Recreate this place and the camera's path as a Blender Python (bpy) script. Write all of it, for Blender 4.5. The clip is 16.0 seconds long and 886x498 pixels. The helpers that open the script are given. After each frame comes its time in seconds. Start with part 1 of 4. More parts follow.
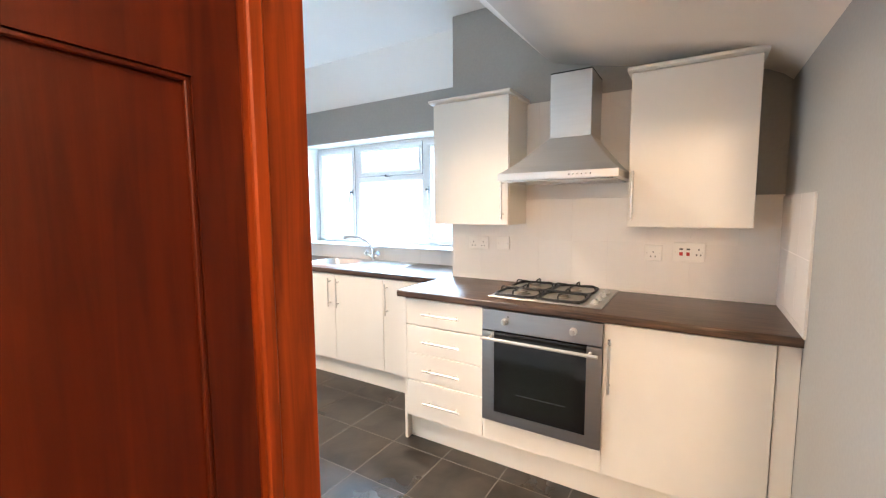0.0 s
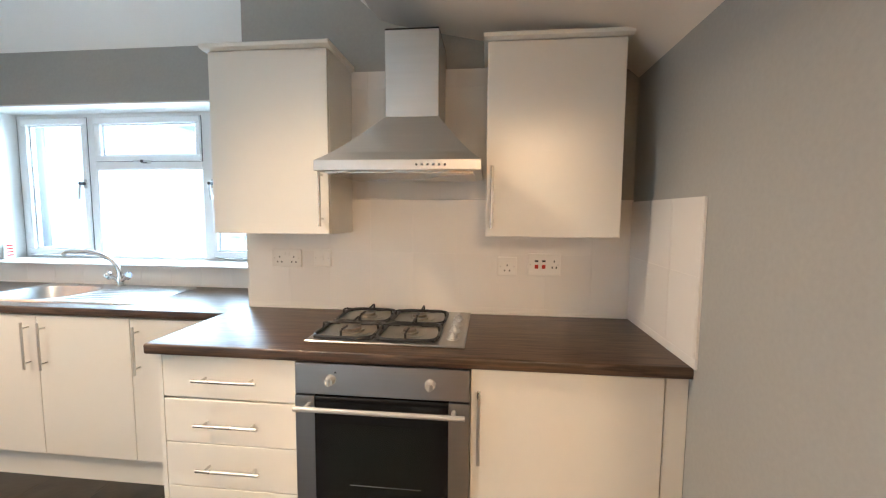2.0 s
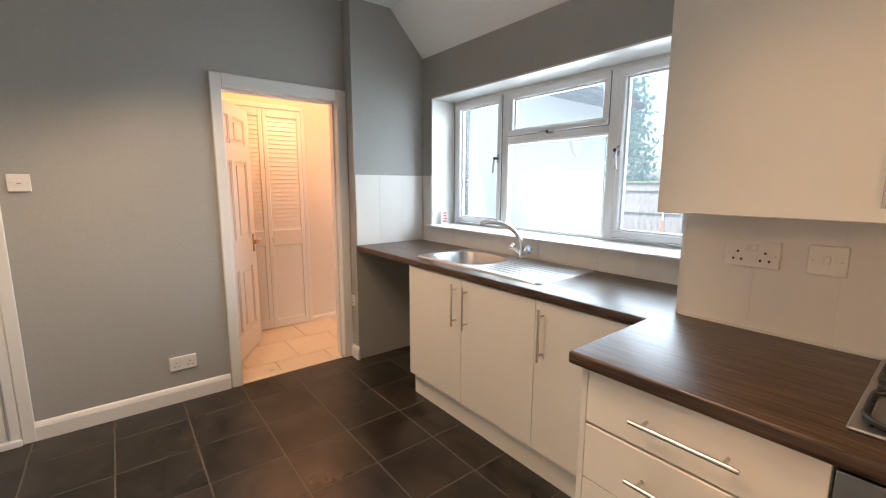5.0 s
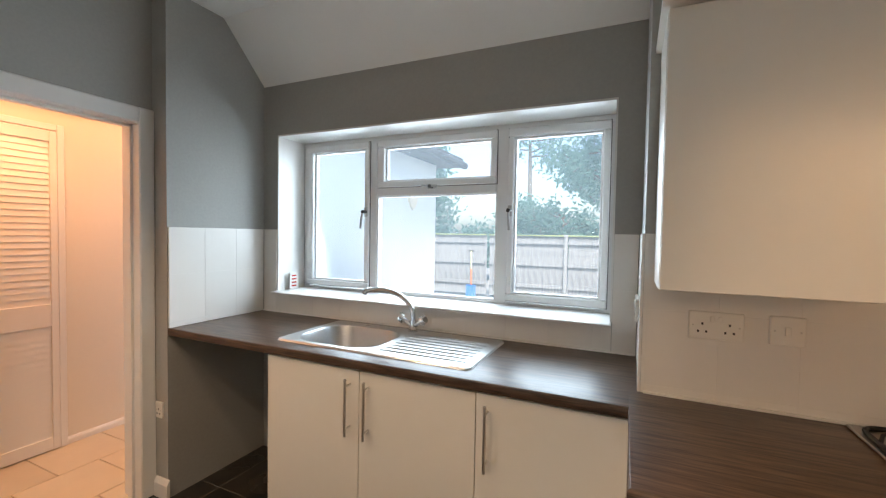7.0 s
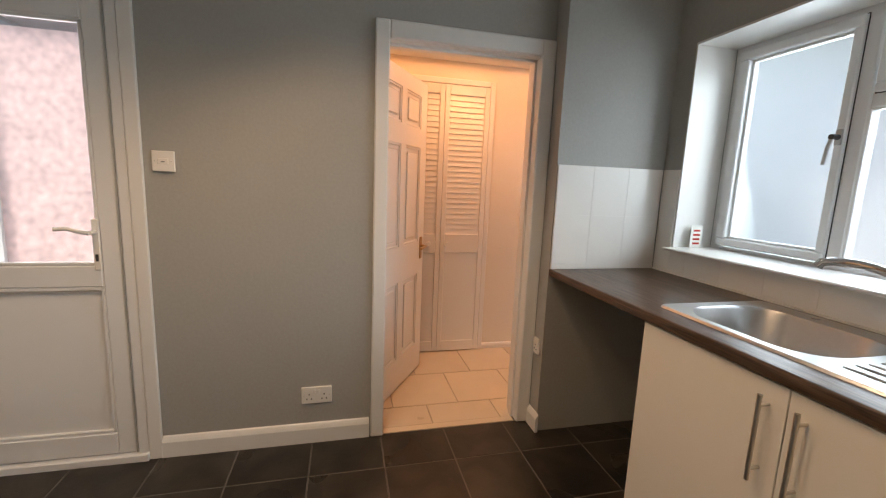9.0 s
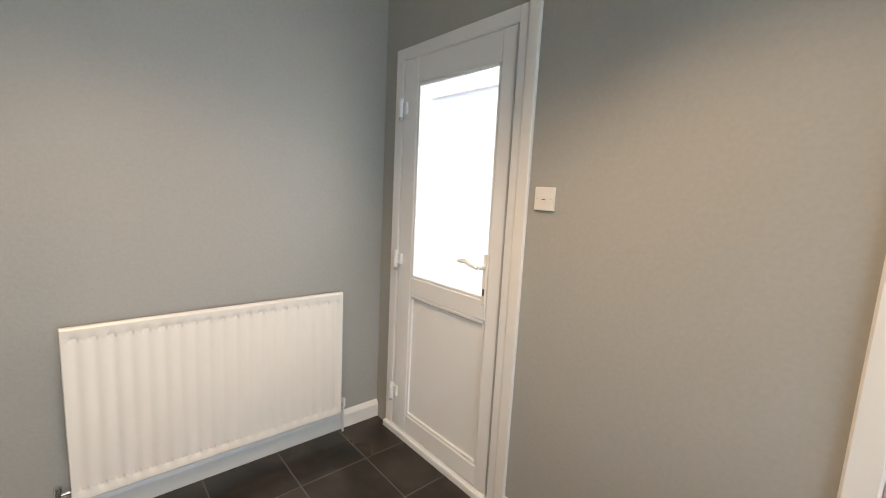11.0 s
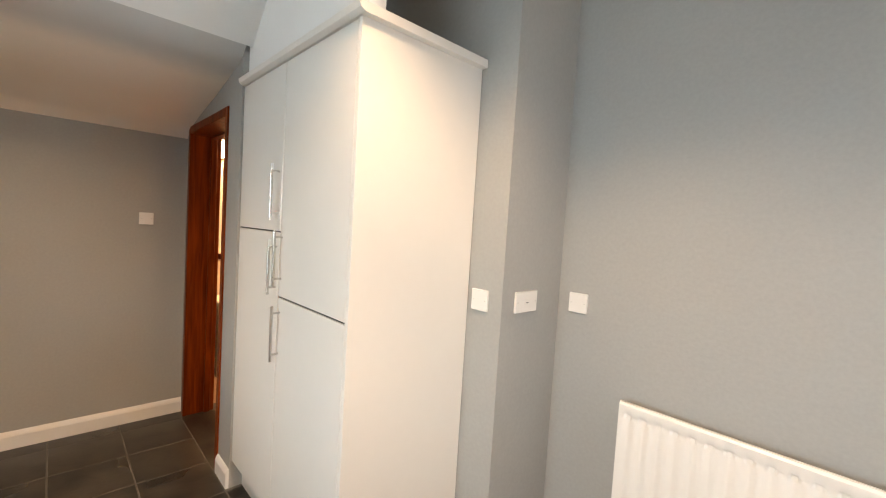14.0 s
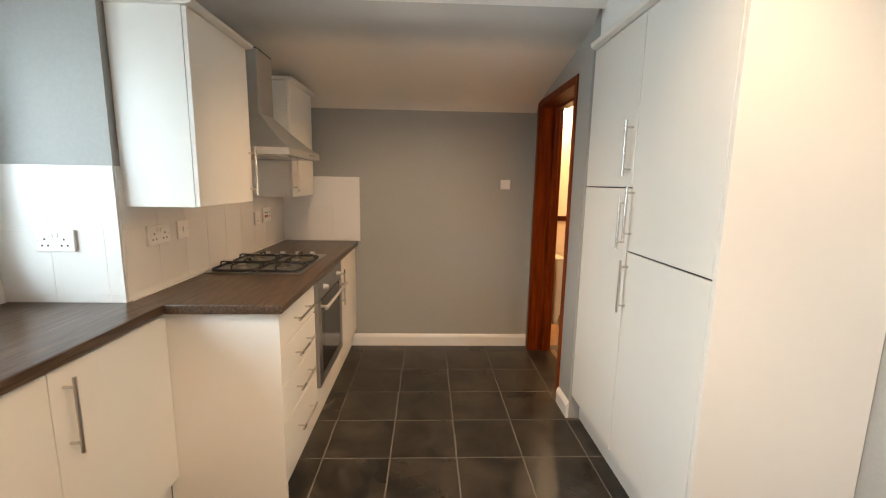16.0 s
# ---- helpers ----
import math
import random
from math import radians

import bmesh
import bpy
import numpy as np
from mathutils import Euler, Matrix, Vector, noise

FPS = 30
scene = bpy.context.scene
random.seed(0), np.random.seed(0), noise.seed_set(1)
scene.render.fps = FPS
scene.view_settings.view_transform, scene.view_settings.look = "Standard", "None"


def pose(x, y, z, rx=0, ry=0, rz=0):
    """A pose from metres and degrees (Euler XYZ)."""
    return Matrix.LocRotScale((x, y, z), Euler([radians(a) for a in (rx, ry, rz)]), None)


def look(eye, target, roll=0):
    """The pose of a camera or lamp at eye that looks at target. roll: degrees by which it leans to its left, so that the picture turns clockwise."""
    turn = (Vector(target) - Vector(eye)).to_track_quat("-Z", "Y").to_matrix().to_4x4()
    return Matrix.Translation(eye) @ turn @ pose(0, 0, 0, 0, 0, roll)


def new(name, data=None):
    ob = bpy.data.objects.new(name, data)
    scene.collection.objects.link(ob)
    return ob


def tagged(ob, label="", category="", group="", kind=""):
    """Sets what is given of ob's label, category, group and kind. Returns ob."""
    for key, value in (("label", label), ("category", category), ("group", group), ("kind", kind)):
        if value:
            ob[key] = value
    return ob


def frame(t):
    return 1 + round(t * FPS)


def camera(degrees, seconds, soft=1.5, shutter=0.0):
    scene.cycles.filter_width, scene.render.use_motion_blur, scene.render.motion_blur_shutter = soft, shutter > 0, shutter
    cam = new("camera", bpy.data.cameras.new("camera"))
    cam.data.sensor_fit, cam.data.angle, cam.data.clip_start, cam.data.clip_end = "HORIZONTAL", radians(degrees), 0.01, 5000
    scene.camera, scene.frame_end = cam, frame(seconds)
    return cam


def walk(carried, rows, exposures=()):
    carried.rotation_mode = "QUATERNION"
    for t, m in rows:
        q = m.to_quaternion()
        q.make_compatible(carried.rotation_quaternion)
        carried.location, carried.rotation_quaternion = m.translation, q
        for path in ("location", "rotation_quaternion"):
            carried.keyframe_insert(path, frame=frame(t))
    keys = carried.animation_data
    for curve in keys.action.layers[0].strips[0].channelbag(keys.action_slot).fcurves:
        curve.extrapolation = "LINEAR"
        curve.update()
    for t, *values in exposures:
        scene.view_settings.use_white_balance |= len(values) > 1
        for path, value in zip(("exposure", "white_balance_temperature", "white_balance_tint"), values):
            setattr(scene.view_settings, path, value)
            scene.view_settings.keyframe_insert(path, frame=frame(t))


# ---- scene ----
cam = camera(93.8, 16.0, soft=1.2)
PATH = [
    (0, (-0.346, -1.928, 1.38), (-1.388, -0.232, 1.189), -0.4),
    (0.3, (-0.43, -1.813, 1.369), (-1.191, 0.024, 1.158), -0.5),
    (0.6, (-0.47, -1.695, 1.345), (-1.017, 0.205, 1.047), -0.8),
    (1, (-0.493, -1.565, 1.277), (-0.88, 0.337, 0.794), -0.2),
    (1.5, (-0.55, -1.423, 1.304), (-0.775, 0.524, 0.907), 0.7),
    (2, (-0.633, -1.329, 1.377), (-0.849, 0.652, 1.204), 0.4),
    (2.5, (-0.675, -1.234, 1.356), (-1.274, 0.662, 1.15), 0.1),
    (3, (-0.746, -1.147, 1.358), (-1.825, 0.519, 1.112), -0.1),
    (3.5, (-0.779, -1.116, 1.366), (-2.226, 0.237, 1.094), -0.1),
    (3.7, (-0.798, -1.107, 1.369), (-2.356, 0.114, 1.085), 0.1),
    (5.8, (-1.5, -0.914, 1.354), (-3.022, 0.339, 1.016), 0.9),
    (6, (-1.568, -0.907, 1.35), (-2.962, 0.487, 1.016), 1.0),
    (6.5, (-1.751, -0.913, 1.364), (-2.785, 0.782, 1.12), 0.8),
    (7, (-1.845, -0.94, 1.423), (-2.672, 0.88, 1.355), 1.0),
    (7.5, (-1.882, -0.917, 1.356), (-2.743, 0.87, 1.099), 2.4),
    (8, (-1.905, -0.829, 1.314), (-3.078, 0.738, 0.904), 2.3),
    (8.5, (-1.954, -0.664, 1.342), (-3.63, 0.364, 0.975), 1.3),
    (9, (-2.128, -0.608, 1.322), (-4.047, -0.14, 1.011), 2.3),
    (9.2, (-2.213, -0.575, 1.316), (-4.176, -0.326, 1.026), 2.3),
    (11.3, (-2.894, -0.427, 1.383), (-3.933, -2.117, 1.124), 3.3),
    (11.5, (-2.915, -0.439, 1.363), (-3.751, -2.24, 1.119), 3.7),
    (12, (-3.077, -0.441, 1.381), (-3.336, -2.406, 1.114), 4.0),
    (12.5, (-3.187, -0.453, 1.369), (-2.913, -2.419, 1.124), 4.0),
    (13, (-3.252, -0.577, 1.373), (-2.487, -2.411, 1.143), 3.7),
    (13.4, (-3.301, -0.672, 1.397), (-2.223, -2.347, 1.218), 3.6),
    (13.5, (-3.315, -0.688, 1.41), (-2.166, -2.317, 1.256), 3.5),
    (14, (-3.414, -0.767, 1.453), (-1.964, -2.14, 1.347), 3.5),
    (14.5, (-3.475, -0.798, 1.398), (-1.804, -1.872, 1.172), 2.8),
    (15, (-3.466, -0.734, 1.398), (-1.631, -1.469, 1.096), 1.5),
    (15.5, (-3.45, -0.659, 1.402), (-1.515, -1.059, 1.089), 1.1),
    (16, (-3.435, -0.593, 1.399), (-1.461, -0.67, 1.082), 1.0),
]
EXPOSURES = [(0, 2.8, 5350, 7), (1.0, 2.52, 5500, 5), (2.0, 2.34, 5600, 5), (3.0, 2.15, 5800, 6), (4.0, 1.88, 6000, 9), (6.0, 1.25, 7000, 15), (6.5, 1.3, 6900, 14), (7.0, 1.25, 6500, 11), (7.5, 1.24, 6900, 13), (8.0, 1.22, 6500, 12), (8.5, 1.05, 6700, 13),
    (9.0, 0.92, 7000, 14), (11.0, 1.58, 6450, 9), (11.5, 1.66, 6300, 9), (12.0, 1.4, 6450, 9), (12.5, 1.43, 6600, 9), (13.0, 1.56, 6600, 10), (13.5, 1.73, 6600, 10), (14.5, 1.95, 6600, 10), (15.25, 2.02, 6600, 8), (16.0, 1.83, 6600, 8)]
walk(cam, [(t, look(eye, target, roll)) for t, eye, target, roll in PATH], EXPOSURES)

# ---- light ----
world = bpy.data.worlds.new("sky")
scene.world = world
world.use_nodes = True
wn = world.node_tree
sky = wn.nodes.new("ShaderNodeTexSky")
sky.sky_type = "NISHITA"
sky.sun_disc = False
sky.sun_elevation = radians(50)
sky.sun_rotation = radians(158)
sky.air_density, sky.dust_density = 1.0, 3.0
wn.links.new(sky.outputs[0], wn.nodes["Background"].inputs[0])
wn.nodes["Background"].inputs[1].default_value = 0.15


def lamp(name, kind, m, energy, colour, **settings):
    data = bpy.data.lights.new(name, kind)
    data.energy, data.color = energy, colour
    if "size" in settings:
        data.shadow_soft_size = settings["size"]
    if "spot" in settings:
        data.spot_size, data.spot_blend = radians(settings["spot"]), settings.get("blend", 0.4)
    if "angle" in settings:
        data.angle = radians(settings["angle"])
    if "area" in settings:
        data.shape, data.size, data.size_y = "RECTANGLE", *settings["area"]
    ob = new(name, data)
    ob.matrix_world = m
    return ob


WARM = (1.0, 0.71, 0.46)
lamp("sun", "SUN", look((4, -10, 13), (0, 0, 0)), 3.6, (1, 0.985, 0.96), angle=14)
lamp("window_daylight", "AREA", look((-2.915, 2.05, 1.88), (-2.6, 0.0, 1.12)), 52, (0.76, 0.90, 1.0), area=(2.6, 1.4))
lamp("door_daylight", "AREA", look((-4.7, -1.9, 1.5), (-3.0, -1.9, 1.2)), 6, (0.95, 0.97, 1.0), area=(0.8, 1.2))
# added ceiling-wide fill without a fitting, evens out the lobby's warm light
lamp("lobby_fill", "AREA", look((-4.72, 0.5, 2.185), (-4.72, 0.5, 0)), 7.2, (1.0, 0.42, 0.16), area=(0.88, 1.95))
lamp("lobby_downlight_lamp", "SPOT", look((-4.957, 0.253, 2.18), (-4.85, 0.15, 0)), 7, (1.0, 0.46, 0.2), size=0.05, spot=120, blend=0.7)
lamp("hall_lamp", "POINT", pose(-0.05, -3.3, 2.2), 24, (1.0, 0.62, 0.34), size=0.09)
lamp("hall_wall_lamp", "POINT", pose(0.55, -1.9, 2.03), 2.5, WARM, size=0.05)
# x, y, watts, lean to the east over the room's height, beam, blend, size
DOWNLIGHTS = [(-2.85, -1.2, 37, 0.001, 122, 0.6, 0.06), (-3.35, -0.62, 25, 0.001, 102, 0.5, 0.07), (-2.1, -0.5, 54, 1.7, 86, 0.9, 0.14)]
for dx, dy, watts, lean, beam, soft, size in DOWNLIGHTS:
    lamp("downlight_lamp", "SPOT", look((dx, dy, 2.64), (dx + lean, dy, 0)), watts, (1.0, 0.68, 0.42), size=size, spot=beam, blend=soft)


# ---- materials ----
def mat(name, colour, rough=0.5, metal=0.0, grain=0.03, scale=40.0, blotch=0.05, blotch_scale=2.0, bump=0.05, spec=0.5, stretch=(1, 1, 1), vary=0.0, coat=0.0, sheen=0.12):
    m = bpy.data.materials.new(name)
    m.use_nodes = True
    n, l = m.node_tree.nodes, m.node_tree.links
    b = n["Principled BSDF"]
    b.inputs["Metallic"].default_value = metal
    b.inputs["Specular IOR Level"].default_value = spec
    b.inputs["Coat Weight"].default_value = coat
    b.inputs["Coat Roughness"].default_value = 0.15
    tc = n.new("ShaderNodeTexCoord")
    mp = n.new("ShaderNodeMapping")
    mp.inputs["Scale"].default_value = stretch
    l.new(tc.outputs["Object"], mp.inputs[0])
    fine, wide = n.new("ShaderNodeTexNoise"), n.new("ShaderNodeTexNoise")
    fine.inputs["Scale"].default_value, fine.inputs["Detail"].default_value = scale, 5
    wide.inputs["Scale"].default_value, wide.inputs["Detail"].default_value = blotch_scale, 3
    for t in (fine, wide):
        l.new(mp.outputs[0], t.inputs["Vector"])
    add = n.new("ShaderNodeMath")
    add.operation = "MULTIPLY_ADD"
    l.new(fine.outputs[0], add.inputs[0])
    add.inputs[1].default_value, add.inputs[2].default_value = 2 * grain, 1 - grain - blotch
    add2 = n.new("ShaderNodeMath")
    add2.operation = "MULTIPLY_ADD"
    l.new(wide.outputs[0], add2.inputs[0])
    add2.inputs[1].default_value = 2 * blotch
    l.new(add.outputs[0], add2.inputs[2])
    last = add2
    if vary:
        info = n.new("ShaderNodeObjectInfo")
        shift = n.new("ShaderNodeVectorMath")
        shift.operation = "SCALE"
        shift.inputs[0].default_value = (37, 23, 51)
        l.new(info.outputs["Random"], shift.inputs["Scale"])
        l.new(shift.outputs[0], mp.inputs["Location"])
        add3 = n.new("ShaderNodeMath")
        add3.operation = "MULTIPLY_ADD"
        l.new(info.outputs["Random"], add3.inputs[0])
        add3.inputs[1].default_value = 2 * vary
        l.new(add2.outputs[0], add3.inputs[2])
        last = n.new("ShaderNodeMath")
        last.operation = "SUBTRACT"
        l.new(add3.outputs[0], last.inputs[0])
        last.inputs[1].default_value = vary
    hue = n.new("ShaderNodeVectorMath")
    hue.operation = "SCALE"
    hue.inputs[0].default_value = colour
    l.new(last.outputs[0], hue.inputs["Scale"])
    l.new(hue.outputs[0], b.inputs["Base Color"])
    ra = n.new("ShaderNodeMath")
    ra.operation = "MULTIPLY_ADD"
    l.new(wide.outputs[0], ra.inputs[0])
    ra.inputs[1].default_value, ra.inputs[2].default_value = sheen, rough - sheen / 2
    l.new(ra.outputs[0], b.inputs["Roughness"])
    if bump:
        bp = n.new("ShaderNodeBump")
        bp.inputs["Strength"].default_value, bp.inputs["Distance"].default_value = bump, 0.004
        l.new(fine.outputs[0], bp.inputs["Height"])
        l.new(bp.outputs[0], b.inputs["Normal"])
    return m


def wood(name, dark, light, rough, stretch, scale=6.0, coat=0.0, vary=0.0, bump=0.06):
    m = mat(name, light, rough, grain=0.1, scale=60, bump=bump, stretch=stretch, coat=coat, vary=vary)
    n, l = m.node_tree.nodes, m.node_tree.links
    b = n["Principled BSDF"]
    mp = next(x for x in n if x.type == "MAPPING")
    noi = n.new("ShaderNodeTexNoise")
    noi.inputs["Scale"].default_value, noi.inputs["Detail"].default_value, noi.inputs["Distortion"].default_value = scale, 8, 0.6
    l.new(mp.outputs[0], noi.inputs["Vector"])
    ramp = n.new("ShaderNodeValToRGB")
    ramp.color_ramp.elements[0].position, ramp.color_ramp.elements[1].position = 0.34, 0.68
    ramp.color_ramp.elements[0].color, ramp.color_ramp.elements[1].color = (*dark, 1), (*light, 1)
    l.new(noi.outputs[0], ramp.inputs[0])
    l.new(ramp.outputs[0], b.inputs["Base Color"])
    return m


def glow(name, colour, strength):
    m = bpy.data.materials.new(name)
    m.use_nodes = True
    b = m.node_tree.nodes["Principled BSDF"]
    b.inputs["Base Color"].default_value = (*colour, 1)
    b.inputs["Emission Color"].default_value = (*colour, 1)
    b.inputs["Emission Strength"].default_value = strength
    return m


def glass(name):
    m = bpy.data.materials.new(name)
    m.use_nodes = True
    n, l = m.node_tree.nodes, m.node_tree.links
    n.remove(n["Principled BSDF"])
    mix, clear, gloss, fr, po, sc = (n.new("ShaderNode" + k) for k in ("MixShader", "BsdfTransparent", "BsdfGlossy", "LayerWeight", "Math", "Math"))
    clear.inputs[0].default_value = (0.95, 0.965, 0.97, 1)
    gloss.inputs["Roughness"].default_value = 0.02
    po.operation, sc.operation = "POWER", "MULTIPLY_ADD"
    fr.inputs[0].default_value = 0.5
    po.inputs[1].default_value, sc.inputs[1].default_value, sc.inputs[2].default_value = 5, 0.7, 0.03
    l.new(fr.outputs["Facing"], po.inputs[0])
    l.new(po.outputs[0], sc.inputs[0])
    l.new(sc.outputs[0], mix.inputs[0])
    l.new(clear.outputs[0], mix.inputs[1])
    l.new(gloss.outputs[0], mix.inputs[2])
    # faint bluish veil puts the bright outdoor glare and haze into the glass
    veil_mix, veil = n.new("ShaderNodeMixShader"), n.new("ShaderNodeBsdfTranslucent")
    veil.inputs[0].default_value = (0.8, 0.92, 1.0, 1)
    veil_mix.inputs[0].default_value = 0.032
    l.new(mix.outputs[0], veil_mix.inputs[1])
    l.new(veil.outputs[0], veil_mix.inputs[2])
    l.new(veil_mix.outputs[0], n["Material Output"].inputs[0])
    return m


GREY = mat("grey_wall_paint", (0.380, 0.380, 0.355), 0.65, grain=0.08, scale=70, blotch=0.07, blotch_scale=1.6, bump=0.14, spec=0.35)
WHITE_CEIL = mat("white_ceiling_paint", (0.84, 0.84, 0.81), 0.8, grain=0.015, scale=80, blotch=0.03, bump=0.06, spec=0.2)
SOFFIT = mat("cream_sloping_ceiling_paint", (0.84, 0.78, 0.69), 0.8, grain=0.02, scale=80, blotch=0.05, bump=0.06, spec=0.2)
# grey towards the low ceiling's upper edge, blending into cream along a soft ragged line
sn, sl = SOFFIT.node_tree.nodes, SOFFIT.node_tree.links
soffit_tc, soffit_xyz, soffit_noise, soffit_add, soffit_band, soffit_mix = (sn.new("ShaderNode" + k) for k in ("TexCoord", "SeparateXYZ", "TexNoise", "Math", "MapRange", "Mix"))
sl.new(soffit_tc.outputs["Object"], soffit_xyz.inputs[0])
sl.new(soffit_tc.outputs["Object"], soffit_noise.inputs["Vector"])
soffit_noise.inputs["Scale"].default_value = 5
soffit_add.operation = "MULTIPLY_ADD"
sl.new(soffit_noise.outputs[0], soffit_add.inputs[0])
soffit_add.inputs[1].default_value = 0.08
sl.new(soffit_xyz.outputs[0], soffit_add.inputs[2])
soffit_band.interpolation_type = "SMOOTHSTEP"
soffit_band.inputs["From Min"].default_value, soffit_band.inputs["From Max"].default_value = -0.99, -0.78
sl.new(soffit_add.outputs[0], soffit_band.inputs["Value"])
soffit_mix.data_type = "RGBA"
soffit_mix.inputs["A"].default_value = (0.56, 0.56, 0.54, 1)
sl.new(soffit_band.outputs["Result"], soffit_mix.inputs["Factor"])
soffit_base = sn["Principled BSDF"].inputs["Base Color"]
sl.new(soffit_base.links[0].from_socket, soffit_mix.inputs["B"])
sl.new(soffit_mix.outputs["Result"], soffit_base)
TRIM = mat("white_gloss_trim", (0.78, 0.77, 0.74), 0.35, grain=0.015, scale=30, blotch=0.04, bump=0.02)
UPVC = mat("white_upvc", (0.80, 0.81, 0.81), 0.3, grain=0.01, scale=30, blotch=0.03, bump=0.01)
DOORWHITE = mat("cream_white_cabinet_front", (0.79, 0.765, 0.70), 0.31, grain=0.012, scale=25, blotch=0.025, blotch_scale=3, bump=0.02)
CARCASS = mat("white_cabinet_board", (0.74, 0.72, 0.67), 0.5, grain=0.015, scale=30, blotch=0.03, bump=0.02)
TILEW = mat("glazed_white_wall_tile", (0.80, 0.775, 0.73), 0.22, grain=0.01, scale=20, blotch=0.03, bump=0.02, vary=0.02)
GROUTW = mat("pale_wall_grout", (0.78, 0.755, 0.71), 0.8, grain=0.05, bump=0.1)
GROUTF = mat("grey_floor_grout", (0.13, 0.12, 0.106), 0.85, grain=0.1, bump=0.1)
STONE = mat("cream_stone_floor_tile", (0.62, 0.54, 0.43), 0.3, grain=0.05, scale=12, blotch=0.07, blotch_scale=4, bump=0.04, vary=0.05)
STONEG = mat("lobby_floor_grout", (0.42, 0.37, 0.30), 0.8, bump=0.1)
CREAM = mat("cream_hall_paint", (0.74, 0.66, 0.52), 0.7, grain=0.015, blotch=0.03, bump=0.04)
LOBBYW = mat("white_lobby_paint", (0.76, 0.70, 0.60), 0.6, grain=0.015, blotch=0.03, bump=0.03)
STEEL = mat("brushed_stainless_steel", (0.63, 0.625, 0.61), 0.42, 1.0, grain=0.06, scale=80, blotch=0.04, bump=0.03, stretch=(0.05, 1, 1))
OVENSTEEL = mat("dark_brushed_oven_steel", (0.36, 0.36, 0.365), 0.36, 1.0, grain=0.06, scale=80, blotch=0.04, bump=0.03, stretch=(0.05, 1, 1))
CHROME = mat("polished_chrome", (0.72, 0.72, 0.72), 0.12, 1.0, grain=0.01, bump=0.0)
HOBSTEEL = mat("dull_hob_steel", (0.44, 0.43, 0.41), 0.32, 1.0, grain=0.05, scale=80, blotch=0.08, blotch_scale=6, bump=0.02)
HANDLE = mat("satin_nickel", (0.62, 0.60, 0.56), 0.28, 1.0, grain=0.02, bump=0.01)
BASIN = mat("scratched_satin_sink_steel", (0.50, 0.505, 0.50), 0.34, 1.0, grain=0.06, scale=60, blotch=0.06, blotch_scale=8, bump=0.03)
BURNER = mat("worn_burner_metal", (0.20, 0.17, 0.14), 0.3, 1.0, grain=0.1, bump=0.04)
KNOB = mat("silver_grey_plastic", (0.46, 0.46, 0.45), 0.3, 0.3, grain=0.02, bump=0.0)
WELL = mat("satin_steel_well", (0.36, 0.34, 0.30), 0.42, 1.0, grain=0.05, bump=0.02)
IRON = mat("black_enamelled_iron", (0.012, 0.012, 0.012), 0.42, 0.0, grain=0.15, bump=0.15)
OVENGLASS = mat("black_oven_glass", (0.008, 0.008, 0.009), 0.08, 0.0, grain=0.02, bump=0.0)
OVENIN = mat("greenish_inner_oven_glass", (0.010, 0.012, 0.011), 0.1, 0.0, bump=0.0)
DARK = mat("dark_shadow_gap", (0.02, 0.02, 0.02), 0.7, bump=0.0)
PLATE = mat("white_plastic_plate", (0.80, 0.78, 0.73), 0.3, grain=0.01, bump=0.0)
SLOT = mat("dark_plastic_slot", (0.03, 0.03, 0.03), 0.5, bump=0.0)
RED = mat("red_rocker_plastic", (0.45, 0.02, 0.01), 0.35, bump=0.0)
BRASS = mat("aged_brass", (0.45, 0.28, 0.12), 0.3, 1.0, bump=0.02)
RADW = mat("white_radiator_enamel", (0.80, 0.77, 0.71), 0.35, grain=0.01, blotch=0.02, bump=0.01)
WORKTOP = wood("dark_walnut_laminate_worktop", (0.021, 0.011, 0.0062), (0.116, 0.070, 0.042), 0.32, (1.6, 30, 30), 3.4)
WORKTOP.node_tree.nodes["Principled BSDF"].inputs["Specular IOR Level"].default_value = 0.5
MAHOG = wood("red_stained_door_wood", (0.028, 0.0035, 0.0005), (0.058, 0.0077, 0.001), 0.42, (14, 14, 0.9), 3.0)
FRAMEWOOD = wood("orange_brown_frame_wood", (0.10, 0.0155, 0.0015), (0.22, 0.037, 0.0026), 0.42, (14, 14, 0.9), 3.0)
for m in (MAHOG, FRAMEWOOD):
    m.node_tree.nodes["Principled BSDF"].inputs["Specular IOR Level"].default_value = 0.13
DULLMETAL = mat("dark_satin_metal", (0.16, 0.16, 0.165), 0.35, 1.0, bump=0.0)
THRESH = wood("oak_threshold", (0.16, 0.09, 0.04), (0.30, 0.18, 0.09), 0.45, (1, 12, 12))
TILEF = wood("dark_slate_floor_tile", (0.0105, 0.0092, 0.0080), (0.046, 0.038, 0.0295), 0.29, (1, 1, 1), 5.0, vary=0.1, bump=0.14)
TILEF.node_tree.nodes["Principled BSDF"].inputs["Specular IOR Level"].default_value = 0.5
HALLFLOOR = wood("hall_laminate_floor", (0.26, 0.14, 0.06), (0.42, 0.25, 0.12), 0.35, (12, 1, 1))
GLASS = glass("window_glass")
RENDERW = mat("white_rough_render", (0.70, 0.72, 0.72), 0.9, grain=0.06, scale=50, blotch=0.05, bump=0.4)
FASCIA = mat("dark_brown_fascia", (0.035, 0.025, 0.025), 0.5, bump=0.05)
FENCEW = wood("weathered_fence_timber", (0.15, 0.148, 0.145), (0.26, 0.256, 0.246), 0.85, (6, 6, 0.8), 4.0)
